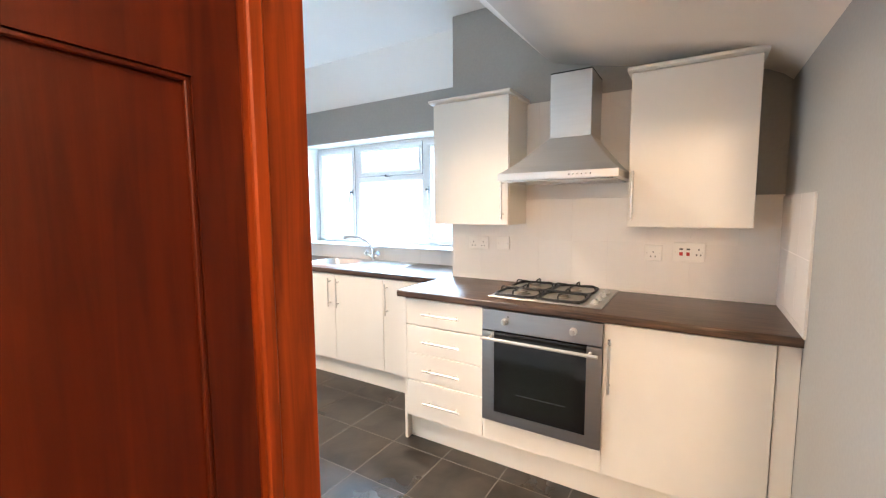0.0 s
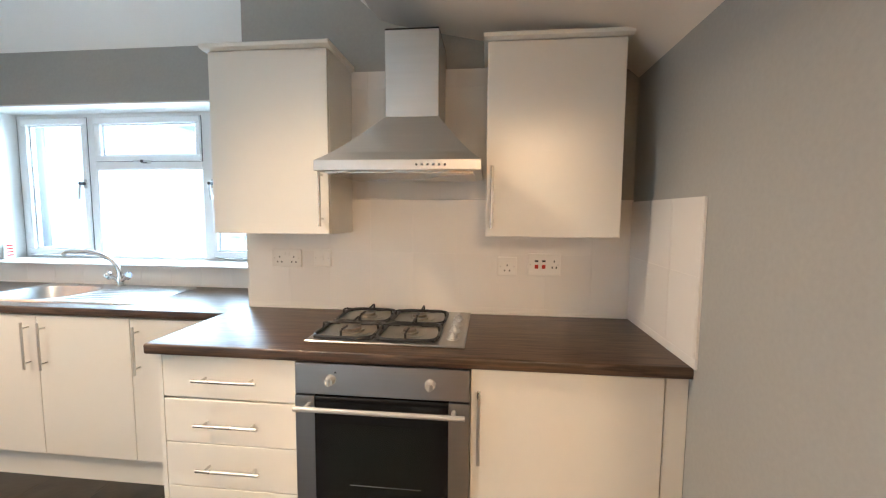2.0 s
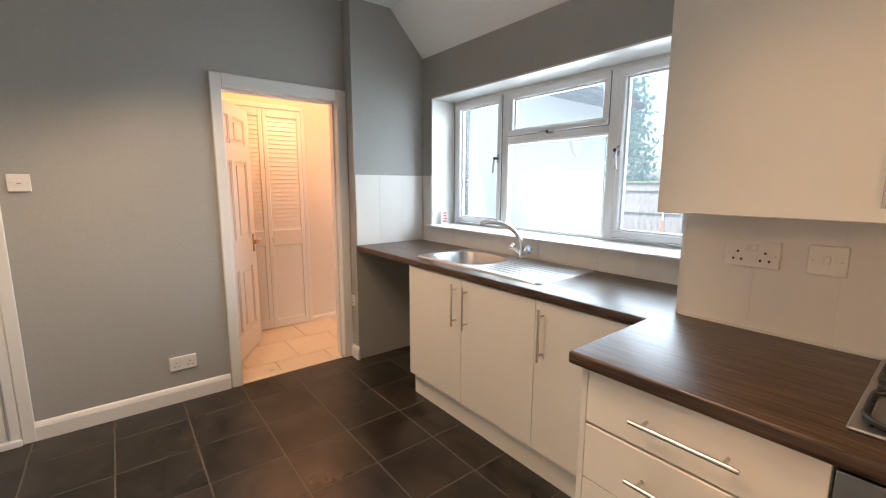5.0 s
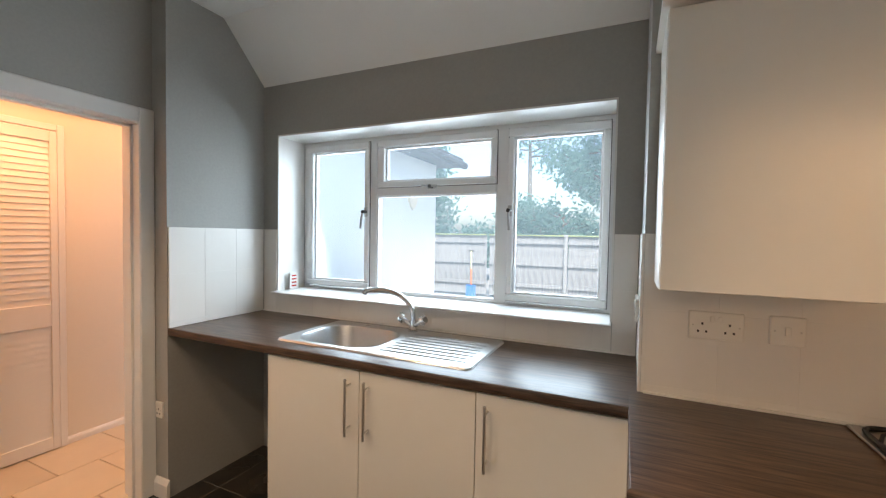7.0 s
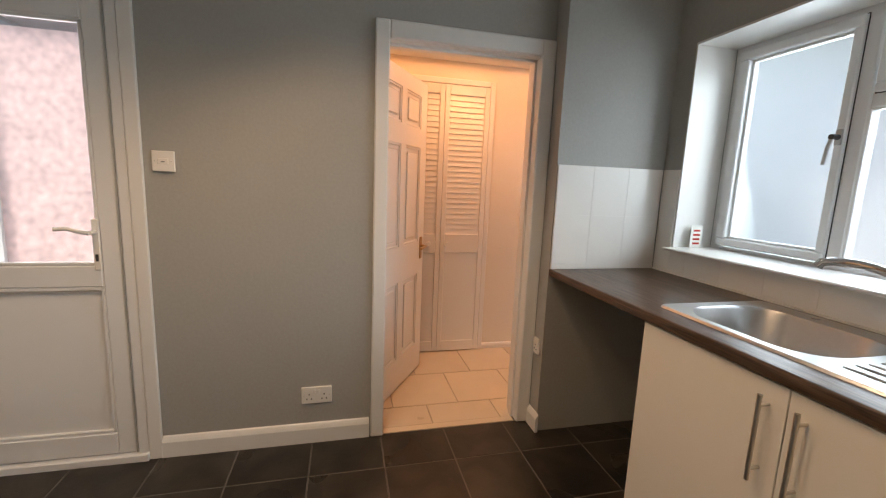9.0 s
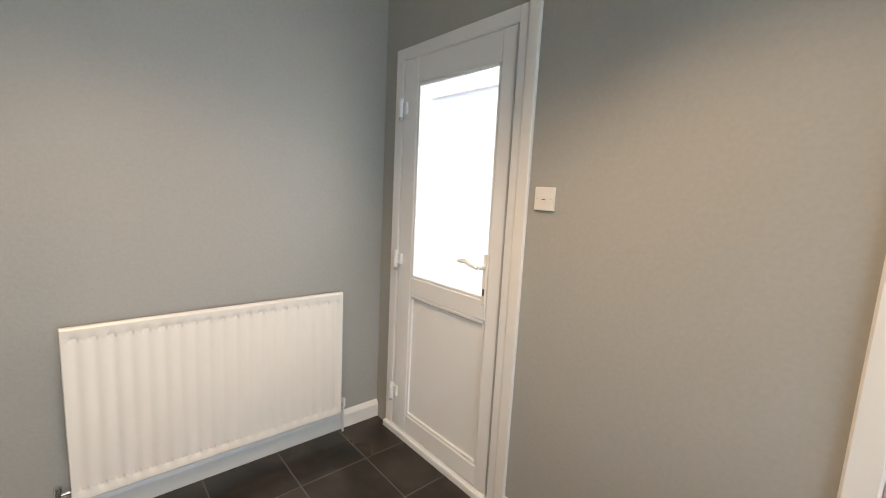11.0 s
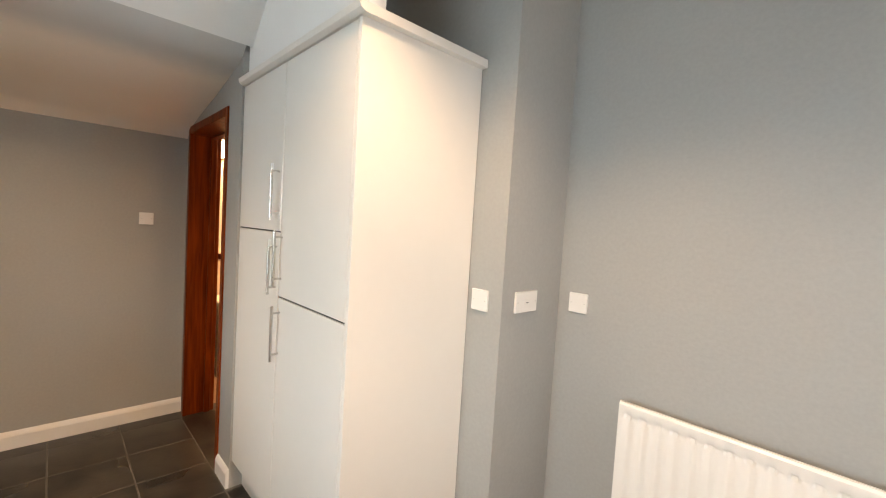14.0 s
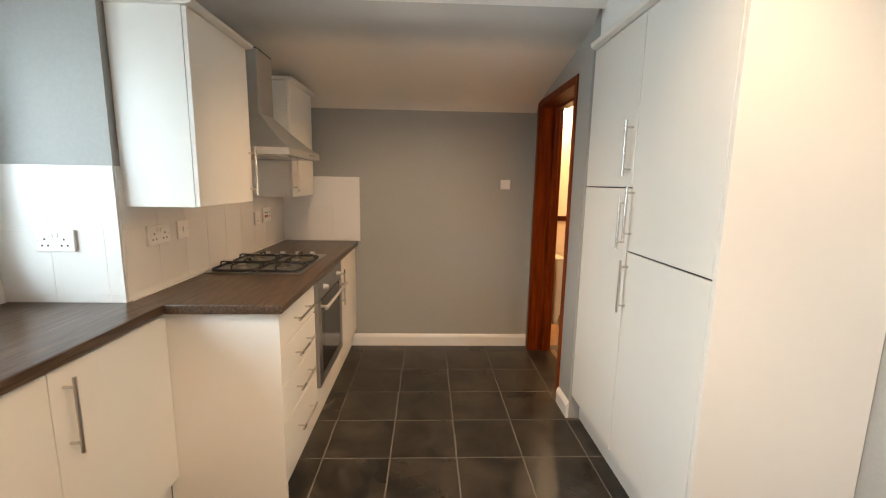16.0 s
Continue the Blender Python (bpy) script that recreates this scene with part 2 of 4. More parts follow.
MOSS = mat("mossy_green_timber", (0.17, 0.20, 0.08), 0.9, grain=0.3, scale=12, blotch=0.35, blotch_scale=1.5, bump=0.3)
PALEWOOD = mat("pale_ash_shaft", (0.52, 0.50, 0.26), 0.5, bump=0.02)
CONCRETE = mat("pale_concrete", (0.24, 0.235, 0.225), 0.9, grain=0.1, bump=0.3)
PATIO = mat("grey_patio_paving", (0.26, 0.25, 0.24), 0.85, grain=0.12, scale=14, blotch=0.1, bump=0.3)
PINK = mat("pink_pebbledash", (0.74, 0.53, 0.50), 0.9, grain=0.5, scale=17, blotch=0.3, blotch_scale=6, bump=0.8)
PINKPLAIN = mat("pale_pink_paint", (0.55, 0.38, 0.36), 0.8, bump=0.1)
LEAF = mat("green_leaf", (0.07, 0.125, 0.10), 0.45, grain=0.3, scale=5, blotch=0.3, blotch_scale=1.0, bump=0.0)
leaf_n, leaf_l = LEAF.node_tree.nodes, LEAF.node_tree.links
through_leaf, leaf_mix = leaf_n.new("ShaderNodeBsdfTranslucent"), leaf_n.new("ShaderNodeMixShader")
through_leaf.inputs[0].default_value = (0.20, 0.42, 0.33, 1)
leaf_mix.inputs[0].default_value = 0.45
leaf_l.new(leaf_n["Principled BSDF"].outputs[0], leaf_mix.inputs[1])
leaf_l.new(through_leaf.outputs[0], leaf_mix.inputs[2])
leaf_l.new(leaf_mix.outputs[0], leaf_n["Material Output"].inputs[0])
BARK = mat("grey_brown_bark", (0.16, 0.14, 0.12), 0.9, grain=0.3, scale=20, bump=0.5)
BLUE = mat("blue_painted_steel", (0.03, 0.14, 0.42), 0.4, bump=0.02)
ORANGE = mat("orange_shaft", (0.60, 0.13, 0.03), 0.5, bump=0.02)
BULB = glow("warm_lamp_glow", (1.0, 0.72, 0.40), 14)
DOWNGLOW = glow("downlight_glow", (1.0, 0.85, 0.62), 10)


# ---- mesh helpers ----
def box(bm, x0, x1, y0, y1, z0, z1, bev=0.0, seg=1):
    vs = [bm.verts.new((x, y, z)) for x in (x0, x1) for y in (y0, y1) for z in (z0, z1)]
    fs = [bm.faces.new([vs[i] for i in f]) for f in ((0, 1, 3, 2), (4, 6, 7, 5), (0, 4, 5, 1), (2, 3, 7, 6), (0, 2, 6, 4), (1, 5, 7, 3))]
    if bev:
        es = list({e for f in fs for e in f.edges})
        bmesh.ops.bevel(bm, geom=es, offset=bev, segments=seg, affect="EDGES", profile=0.5)


def tube(bm, p, q, r, n=12, r2=None):
    p, q = Vector(p), Vector(q)
    d = q - p
    m = Matrix.Translation((p + q) / 2) @ d.to_track_quat("Z", "Y").to_matrix().to_4x4()
    bmesh.ops.create_cone(bm, cap_ends=True, segments=n, radius1=r, radius2=r if r2 is None else r2, depth=d.length, matrix=m)


def prism(bm, pts, axis, a, b):
    """A closed prism from a profile; axis 0: pts are (y, z); axis 1: pts are (x, z); axis 2: pts are (x, y)."""
    def at(p, v):
        c = list(p)
        c.insert(axis, v)
        return c
    lo = [bm.verts.new(at(p, a)) for p in pts]
    hi = [bm.verts.new(at(p, b)) for p in pts]
    bm.faces.new(lo)
    bm.faces.new(hi[::-1])
    for i in range(len(pts)):
        j = (i + 1) % len(pts)
        bm.faces.new((lo[i], hi[i], hi[j], lo[j]))


def sweep(bm, pts, r, n=10):
    """A round tube along a line of points."""
    rings = []
    pts = [Vector(p) for p in pts]
    for i, p in enumerate(pts):
        d = (pts[min(i + 1, len(pts) - 1)] - pts[max(i - 1, 0)]).normalized()
        side = d.cross(Vector((0.31, 0.87, 0.2))).normalized()
        up = d.cross(side)
        rings.append([bm.verts.new(p + r * (math.cos(2 * math.pi * k / n) * side + math.sin(2 * math.pi * k / n) * up)) for k in range(n)])
    for a, b in zip(rings, rings[1:]):
        for k in range(n):
            bm.faces.new((a[k], a[(k + 1) % n], b[(k + 1) % n], b[k]))
    bm.faces.new(rings[0][::-1])
    bm.faces.new(rings[-1])


def mesh_of(bm, name, material, smooth=False):
    bmesh.ops.recalc_face_normals(bm, faces=bm.faces)
    me = bpy.data.meshes.new(name)
    bm.to_mesh(me)
    bm.free()
    me.materials.append(material)
    if smooth:
        for p in me.polygons:
            p.use_smooth = True
        me.set_sharp_from_angle(angle=radians(35))
    return me


def part(name, bm, material, parent=None, label="", smooth=False):
    ob = new(name, mesh_of(bm, name, material, smooth))
    ob.parent = parent
    return tagged(ob, label)


def thing(name, x, y, z, label, category, group=""):
    ob = new(name)
    ob.location = (x, y, z)
    ob.empty_display_size = 0.05
    return tagged(ob, label, category, group)


def inside(parent, ob):
    """Hang ob, built in world places, under an Empty that stands at its own place."""
    ob.parent = parent
    ob.matrix_parent_inverse = Matrix.Translation(parent.location).inverted()
    return ob


def piece(name, bm, material, parent, label="", smooth=False):
    return inside(parent, part(name, bm, material, None, label, smooth))


def boxes(name, rows, material, label, category="wall", bev=0.0):
    bm = bmesh.new()
    for r in rows:
        box(bm, *r, bev)
    return tagged(part(name, bm, material), label, category, kind="structure")


def bx(*r, bev=0.0, seg=1):
    bm = bmesh.new()
    box(bm, *r, bev, seg)
    return bm


def tb(p, q, r, n=12, r2=None):
    bm = bmesh.new()
    tube(bm, p, q, r, n, r2)
    return bm


# ---- the room ----
CEIL = 2.66
XW, XN, XC = -4.155, -4.04, -1.805
YH, YW, YS, YA, YD = 0.59, 1.05, -2.455, -2.04, -1.46
boxes("wall_east", [(0, 0.15, -1.66, 1.36, 0, CEIL)], GREY, "grey painted plaster wall")
boxes("wall_north_hob", [(XC, 0, YH, 1.36, 0, CEIL)], GREY, "grey painted wall behind the hob")
boxes("wall_north_window", [(XN, -3.92, YW, 1.36, 0, CEIL), (-1.915, XC, YW, 1.36, 0, CEIL), (-3.92, -1.915, YW, 1.36, 0, 1.033), (-3.92, -1.915, YW, 1.36, 2.04, CEIL)], GREY, "grey painted wall round the kitchen window")
boxes("wall_pier", [(XW, XN, 0.425, 1.36, 0, CEIL)], GREY, "grey painted wall pier beside the lobby door")
boxes("wall_west", [(-4.275, XW, 0.375, 1.36, 0, CEIL), (-4.275, XW, -1.48, -0.435, 0, CEIL), (-4.275, XW, -2.53, -2.34, 0, CEIL), (-4.275, XW, -0.435, 0.375, 1.995, CEIL), (-4.275, XW, -2.34, -1.48, 2.09, CEIL)], GREY, "grey painted wall with two doorways")
boxes("wall_south_alcove", [(XW, -2.42, -2.57, YS, 0, CEIL)], GREY, "grey painted wall behind the radiator")
boxes("wall_south_step", [(-2.42, -1.14, -2.53, YA, 0, CEIL)], GREY, "grey painted wall behind the tall units")
boxes("wall_south_door", [(-1.14, -0.94, YA, YD, 0, CEIL), (-0.94, -0.07, -1.66, YD, 2.03, CEIL), (-0.07, 0, -1.66, YD, 0, CEIL)], GREY, "grey painted wall round the wooden doorway")

bm = bmesh.new()
prism(bm, [(-4.155, CEIL), (-1.56, CEIL), (-1.56, CEIL + 0.1), (-4.155, CEIL + 0.1)], 1, -2.53, 1.36)
prism(bm, [(0.755, CEIL), (YW + 0.02, 2.335), (YW + 0.02, CEIL)], 0, XN, XC)
tagged(part("ceiling", bm, WHITE_CEIL), "white painted ceiling with sloping edges", "ceiling", kind="structure")
bm = bmesh.new()
prism(bm, [(-1.56, CEIL), (-1.18, 2.29), (-1.18, CEIL)], 1, -2.03, YH)
tagged(part("ceiling_pitch", bm, WHITE_CEIL), "white painted steep slope above the low ceiling", "ceiling", kind="structure")
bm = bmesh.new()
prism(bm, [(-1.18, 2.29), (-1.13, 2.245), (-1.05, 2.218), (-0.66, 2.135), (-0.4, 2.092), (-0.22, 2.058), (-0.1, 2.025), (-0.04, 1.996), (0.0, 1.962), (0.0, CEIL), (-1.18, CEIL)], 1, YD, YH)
tagged(part("ceiling_slope", bm, SOFFIT, None, "", True), "low sloping ceiling, cream blending to grey towards its upper edge", "ceiling", kind="structure")
bm = bmesh.new()
prism(bm, [(-2.235, 2.13), (-1.14, 2.13), (-1.14, CEIL), (-2.235, CEIL)], 1, -1.56, -1.49)
tagged(part("bulkhead", bm, WHITE_CEIL), "white boxed panel above the tall units", "bulkhead", kind="structure")
boxes("floor", [(-4.155, 0, -2.455, 1.05, -0.1, -0.0016)], GROUTF, "dark slate-look tiled kitchen floor with pale grout", "floor")
FLOOR = bpy.data.objects["floor"]


def board(name, x0, x1, y0, y1, out):
    """A skirting board with a moulded top edge; out: the way it faces."""
    bm = bmesh.new()
    prof = [(0, 0), (0.016, 0), (0.016, 0.075), (0.011, 0.088), (0.006, 0.098), (0, 0.104)]
    if out in ("n", "s"):
        f, s = (y0, 1) if out == "n" else (y0, -1)
        prism(bm, [(f + s * a, z) for a, z in prof], 0, x0, x1)
    else:
        f, s = (x0, 1) if out == "e" else (x0, -1)
        prism(bm, [(f + s * a, z) for a, z in prof], 1, y0, y1)
    return tagged(part(name, bm, TRIM), "white gloss painted skirting board", "skirting board", kind="structure")


board("baseboard", -0.001, 0, -1.46, 0.05, "w")
board("baseboard", XW, 0, -1.432, -0.475, "e")
board("baseboard", XW, -2.42, YS, 0, "n")
board("baseboard", -2.42, 0, YS + 0.016, YA, "w")
boxes("baseboard", [(-2.436, -2.42, YA, YA + 0.016, 0, 0.076), (-2.431, -2.42, YA, YA + 0.011, 0.076, 0.098)], TRIM, "white gloss painted skirting board corner", "skirting board")
board("baseboard", -2.42, -2.25, YA, 0, "n")
board("baseboard", -1.14, -0.945, YD, 0, "n")
board("baseboard", XW + 0.02, XN + 0.016, 0.425, 0, "s")

# ---- window ----
win = thing("window_1", -2.91, 1.28, 1.04, "white uPVC casement window with two side lights and a top opener", "window")
tagged(win, kind="structure")
wy0, wy1 = 1.28, 1.345
X0, X1, Z0, Z1 = -3.915, -1.92, 1.04, 2.035
bm = bmesh.new()
for r in ((X0, X1, wy0, wy1, 1.03, 1.062), (X0, X1, wy0, wy1, 1.99, Z1), (X0, -3.86, wy0 + 0.001, wy1, Z0, Z1), (-1.965, X1, wy0 + 0.001, wy1, Z0, Z1), (-3.385, -3.318, wy0 + 0.001, wy1, Z0, Z1), (-2.535, -2.455, wy0 + 0.001, wy1, Z0, Z1), (-3.318, -2.535, wy0 + 0.001, wy1, 1.658, 1.722)):
    box(bm, *r, 0.006)
piece("window_frame", bm, UPVC, win)
# each light: the sash's outer edges (none for the fixed light), then the glass
LIGHTS = [((-3.874, -3.37, 1.07, 2.005), (-3.812, -3.415, 1.117, 1.95)), ((-3.305, -2.533, 1.712, 2.005), (-3.247, -2.578, 1.758, 1.949)), (None, (-3.312, -2.541, 1.067, 1.652)), ((-2.466, -1.95, 1.068, 2.005), (-2.424, -1.995, 1.118, 1.947))]
BEAD = 0.011
for sash, (a, b, c, d) in LIGHTS:
    e0, e1 = a - BEAD, b + BEAD
    f0, f1 = c - BEAD, d + BEAD
    if sash:
        p, q, lo, hi = sash
        bm = bmesh.new()
        for r in ((p, q, 1.262, 1.32, lo, f0), (p, q, 1.262, 1.32, f1, hi), (p, e0, 1.263, 1.32, f0, f1), (e1, q, 1.263, 1.32, f0, f1)):
            box(bm, *r, 0.005)
        piece("sash", bm, UPVC, win)
        seal = bmesh.new()
        for r in ((p - 0.003, q + 0.003, 1.2785, 1.283, lo - 0.003, lo), (p - 0.003, q + 0.003, 1.2785, 1.283, hi, hi + 0.003), (p - 0.003, p, 1.2785, 1.283, lo, hi), (q, q + 0.003, 1.2785, 1.283, lo, hi)):
            box(seal, *r)
        piece("seam", seal, SLOT, win, "dark rubber gasket round the sash")
    bm = bmesh.new()
    for r in ((e0, e1, 1.286, 1.315, f0, c), (e0, e1, 1.286, 1.315, d, f1), (e0, a, 1.286, 1.315, c, d), (b, e1, 1.286, 1.315, c, d)):
        box(bm, *r, 0.003)
    piece("glazing_bead", bm, UPVC, win)
    pane = piece("pane", bx(a - 0.004, b + 0.004, 1.302, 1.306, c - 0.004, d + 0.004), GLASS, win)
    pane.visible_shadow = False


def window_handle(x, z, tilt, flat=False):
    bm = bmesh.new()
    pw, ph = (0.03, 0.012) if flat else (0.012, 0.03)
    box(bm, x - pw, x + pw, 1.252, 1.263, z - ph, z + ph, 0.003)
    if flat:
        sweep(bm, [(x - 0.045, 1.2, z), (x - 0.01, 1.226, z + 0.002), (x + 0.045, 1.224, z)], 0.007, 8)
    else:
        sweep(bm, [(x, 1.225, z), (x + tilt * 0.4, 1.22, z - 0.04), (x + tilt, 1.228, z - 0.105)], 0.007, 8)
    lever = piece("handle", bm, KNOB, win, "pale silver window handle", True)
    hub = bmesh.new()
    tube(hub, (x, 1.263, z), (x, 1.217, z), 0.0105, 12)
    part("hub", hub, SLOT, lever, "dark locking button", True)


window_handle(-3.385, 1.56, -0.02)
window_handle(-2.45, 1.56, 0.005)
window_handle(-2.92, 1.705, 0, True)
bm = bmesh.new()
box(bm, -3.918, -1.917, 0.985, 1.28, 1.034, 1.046, 0.004)
piece("window_sill", bm, TRIM, win)
bm = bmesh.new()
for r in ((-3.92, -3.912, YW - 0.002, 1.28, 1.046, 2.04), (-1.923, -1.915, YW - 0.002, 1.28, 1.046, 2.04), (-3.912, -1.923, YW - 0.002, 1.28, 2.03, 2.04)):
    box(bm, *r)
piece("reveal_lining", bm, TRIM, win)
card = thing("tag_card", -3.86, 1.2, 1.046, "small white card with pink print leaning in the window corner", "card")
piece("sheet", bx(-3.885, -3.882, 1.12, 1.19, 1.047, 1.16), PLATE, card)
for k in range(4):
    piece("print_bar", bx(-3.8819, -3.8805, 1.135, 1.175, 1.065 + 0.022 * k, 1.075 + 0.022 * k), RED, card)

# ---- lobby doorway and lobby ----
d2 = thing("door_2", XW, -0.03, 0, "white painted door frame with a white six-panel door standing ajar", "door")
tagged(d2, kind="structure")
bm = bmesh.new()
for r in ((XW, XW + 0.02, -0.468, -0.402, 0, 2.045), (XW, XW + 0.02, 0.35, 0.425, 0, 2.045), (XW, XW + 0.02, -0.402, 0.35, 1.965, 2.045)):
    box(bm, *r, 0.006)
piece("architrave", bm, TRIM, d2)
bm = bmesh.new()
for r in ((-4.29, XW + 0.001, -0.435, -0.405, 0, 1.995), (-4.29, XW + 0.001, 0.353, 0.375, 0, 1.995), (-4.29, XW + 0.001, -0.405, 0.353, 1.963, 1.995), (-4.24, -4.2, 0.34, 0.353, 0, 1.963), (-4.24, -4.2, -0.405, 0.353, 1.95, 1.963)):
    box(bm, *r)
piece("lining", bm, TRIM, d2)


def panel_leaf(width, height, thick, panels, material, name="leaf", field=True, mould=0.014):
    """A door leaf from x=0 to width in the plane y=0..thick, with sunk panels on both faces."""
    bm = bmesh.new()
    box(bm, 0, width, thick * 0.3, thick * 0.7, 0, height)
    xs = sorted({0, width, *(p[0] for p in panels), *(p[1] for p in panels)})
    zs = sorted({0, height, *(p[2] for p in panels), *(p[3] for p in panels)})
    for i in range(len(xs) - 1):
        for j in range(len(zs) - 1):
            cx, cz = (xs[i] + xs[i + 1]) / 2, (zs[j] + zs[j + 1]) / 2
            if not any(p[0] < cx < p[1] and p[2] < cz < p[3] for p in panels):
                box(bm, xs[i], xs[i + 1], 0, thick, zs[j], zs[j + 1])
    for a, b, c, d in panels:
        for y0, y1 in ((thick * 0.08, thick * 0.3), (thick * 0.7, thick * 0.92)):
            if field:
                box(bm, a + 0.035, b - 0.035, y0, y1, c + 0.035, d - 0.035, 0.007)
            for r in ((a, b, y0, y1, c, c + mould), (a, b, y0, y1, d - mould, d), (a, a + mould, y0, y1, c, d), (b - mould, b, y0, y1, c, d)):
                box(bm, *r, mould * 0.22)
    return part(name, bm, material)


six = [(a, b, c, d) for a, b in ((0.1, 0.335), (0.405, 0.64)) for c, d in ((0.2, 0.70), (0.92, 1.53), (1.65, 1.85))]
leaf = panel_leaf(0.74, 1.945, 0.038, six, TRIM)
leaf.parent = d2
leaf.matrix_parent_inverse = Matrix.Translation(d2.location).inverted()
leaf.matrix_basis = pose(-4.314, -0.457, 0.012, 0, 0, 148.2)
bm = bmesh.new()
for s in (-1, 1):
    y = 0.019 + s * 0.021
    box(bm, 0.67, 0.708, y - 0.003, y + 0.003, 0.795, 0.945, 0.002)
    tube(bm, (0.685, y, 0.885), (0.685, y + s * 0.045, 0.885), 0.009)
    sweep(bm, [(0.685, y + s * 0.045, 0.885), (0.64, y + s * 0.05, 0.887), (0.58, y + s * 0.047, 0.88)], 0.009, 8)
part("door_handle", bm, BRASS, leaf, "aged brass lever handle", True)

for r in ((-5.35, -5.2, -0.6, 1.6, 0, 2.25), (-5.2, -4.275, 1.5, 1.6, 0, 2.25), (-5.2, -4.275, -0.62, -0.52, 0, 2.25)):
    boxes("wall_lobby", [r], LOBBYW, "white painted lobby wall")
boxes("ceiling_lobby", [(-5.35, -4.275, -0.62, 1.6, 2.2, 2.3)], WHITE_CEIL, "white lobby ceiling", "ceiling")
boxes("floor_lobby", [(-5.2, -4.2, -0.52, 1.5, -0.1, -0.004)], STONEG, "cream stone-look tiled lobby floor", "floor")
bm = bmesh.new()
prism(bm, [(-5.2, 0), (-5.184, 0), (-5.184, 0.03), (-5.19, 0.042), (-5.2, 0.047)], 1, 0.49, 1.5)
tagged(part("baseboard_lobby", bm, TRIM), "white painted skirting board", "skirting board", kind="structure")
boxes("threshold_strip", [(-4.2, -4.155, -0.405, 0.34, -0.01, 0.003)], STONE, "pale threshold strip at the lobby doorway", "threshold")


def louvre_door(y0, w, z1, label, side):
    d = thing("louvre_door", -5.18, y0, 0.02, label, "louvred door", "louvred cupboard doors")
    st = 0.037
    for name, r in (("stile", (y0, y0 + st, 0.01, z1)), ("stile", (y0 + w - st, y0 + w, 0.01, z1)), ("rail", (y0 + st, y0 + w - st, 0.01, 0.09)), ("rail", (y0 + st, y0 + w - st, 0.8, 0.945)), ("rail", (y0 + st, y0 + w - st, 1.962, z1))):
        piece(name, bx(-5.198, -5.168, *r, bev=0.003), TRIM, d)
    base = None
    for lo, hi in ((0.09, 0.8), (0.945, 1.962)):
        k = round((hi - lo) / 0.0385)
        for i in range(k):
            z = lo + (i + 0.5) * (hi - lo) / k
            if base is None:
                bm = bmesh.new()
                box(bm, -0.0205, 0.0205, st, w - st, -0.003, 0.003)
                base = mesh_of(bm, "slat", TRIM)
            s = new("slat", base)
            s.parent = d
            s.matrix_basis = pose(-0.001, 0, z - 0.02, 0, 80, 0)
    ky = y0 + 0.045 if side < 0 else y0 + w - 0.09
    bm = bmesh.new()
    tube(bm, (-5.168, ky, 0.868), (-5.158, ky, 0.868), 0.01, 12)
    tube(bm, (-5.158, ky, 0.868), (-5.146, ky, 0.868), 0.02, 16, 0.017)
    piece("knob", bm, TRIM, d, "", True)
    return d


louvre_door(-0.2345, 0.34, 2.03, "white painted louvred cupboard door with a small knob", 1)
louvre_door(0.1075, 0.34, 2.03, "white painted louvred cupboard door with a small knob", -1)
bm = bmesh.new()
for r in ((-5.2, -5.175, 0.45, 0.49, 0, 2.075), (-5.2, -5.175, -0.28, -0.237, 0, 2.075), (-5.2, -5.172, -0.237, 0.45, 2.035, 2.075)):
    box(bm, *r, 0.004)
tagged(part("trim_cupboard", bm, TRIM), "white painted frame round the louvred doors", "door frame", kind="structure")
bm = bmesh.new()
tube(bm, (-4.957, 0.253, 2.2), (-4.957, 0.253, 2.19), 0.045, 20)
dl = thing("recessed_downlight", -4.957, 0.253, 2.19, "small round recessed ceiling downlight, lit", "downlight")
piece("bezel", bm, CHROME, dl)
piece("lens", tb((-4.957, 0.253, 2.19), (-4.957, 0.253, 2.186), 0.032, 20), DOWNGLOW, dl)
for dx, dy, *rest in DOWNLIGHTS:
    dl = thing("recessed_downlight", dx, dy, CEIL, "small round recessed kitchen downlight, lit", "downlight", "kitchen downlights")
    bm = bmesh.new()
    for k in range(24):
        a0, a1 = 2 * math.pi * k / 24, 2 * math.pi * (k + 1) / 24
        quad = [(r * math.cos(a), r * math.sin(a), z) for r, a, z in ((0.036, a0, -0.004), (0.045, a0, -0.003), (0.045, a1, -0.003), (0.036, a1, -0.004))]
        bm.faces.new([bm.verts.new((dx + x, dy + y, CEIL + z)) for x, y, z in quad])
    piece("bezel", bm, CHROME, dl)

# ---- back door ----
bd = thing("door_3", XW, -1.9, 0, "white uPVC half-glazed back door, shut", "door")
tagged(bd, kind="structure")
bm = bmesh.new()
for r in ((-4.22, XW + 0.012, -2.34, -2.275, 0, 2.09), (-4.22, XW + 0.012, -1.526, -1.48, 0, 2.09), (-4.22, XW + 0.012, -2.275, -1.526, 2.03, 2.09), (-4.22, XW + 0.03, -2.34, -1.48, -0.004, 0.035)):
    box(bm, *r, 0.005)
piece("door_frame", bm, UPVC, bd)
bm = bmesh.new()
for r in ((XW, XW + 0.018, -1.48, -1.427, 0, 2.1),):
    box(bm, *r, 0.003)
piece("architrave", bm, TRIM, bd)
ly0, ly1 = -2.27, -1.531
LA, LB = -2.149, -1.606
bm = bmesh.new()
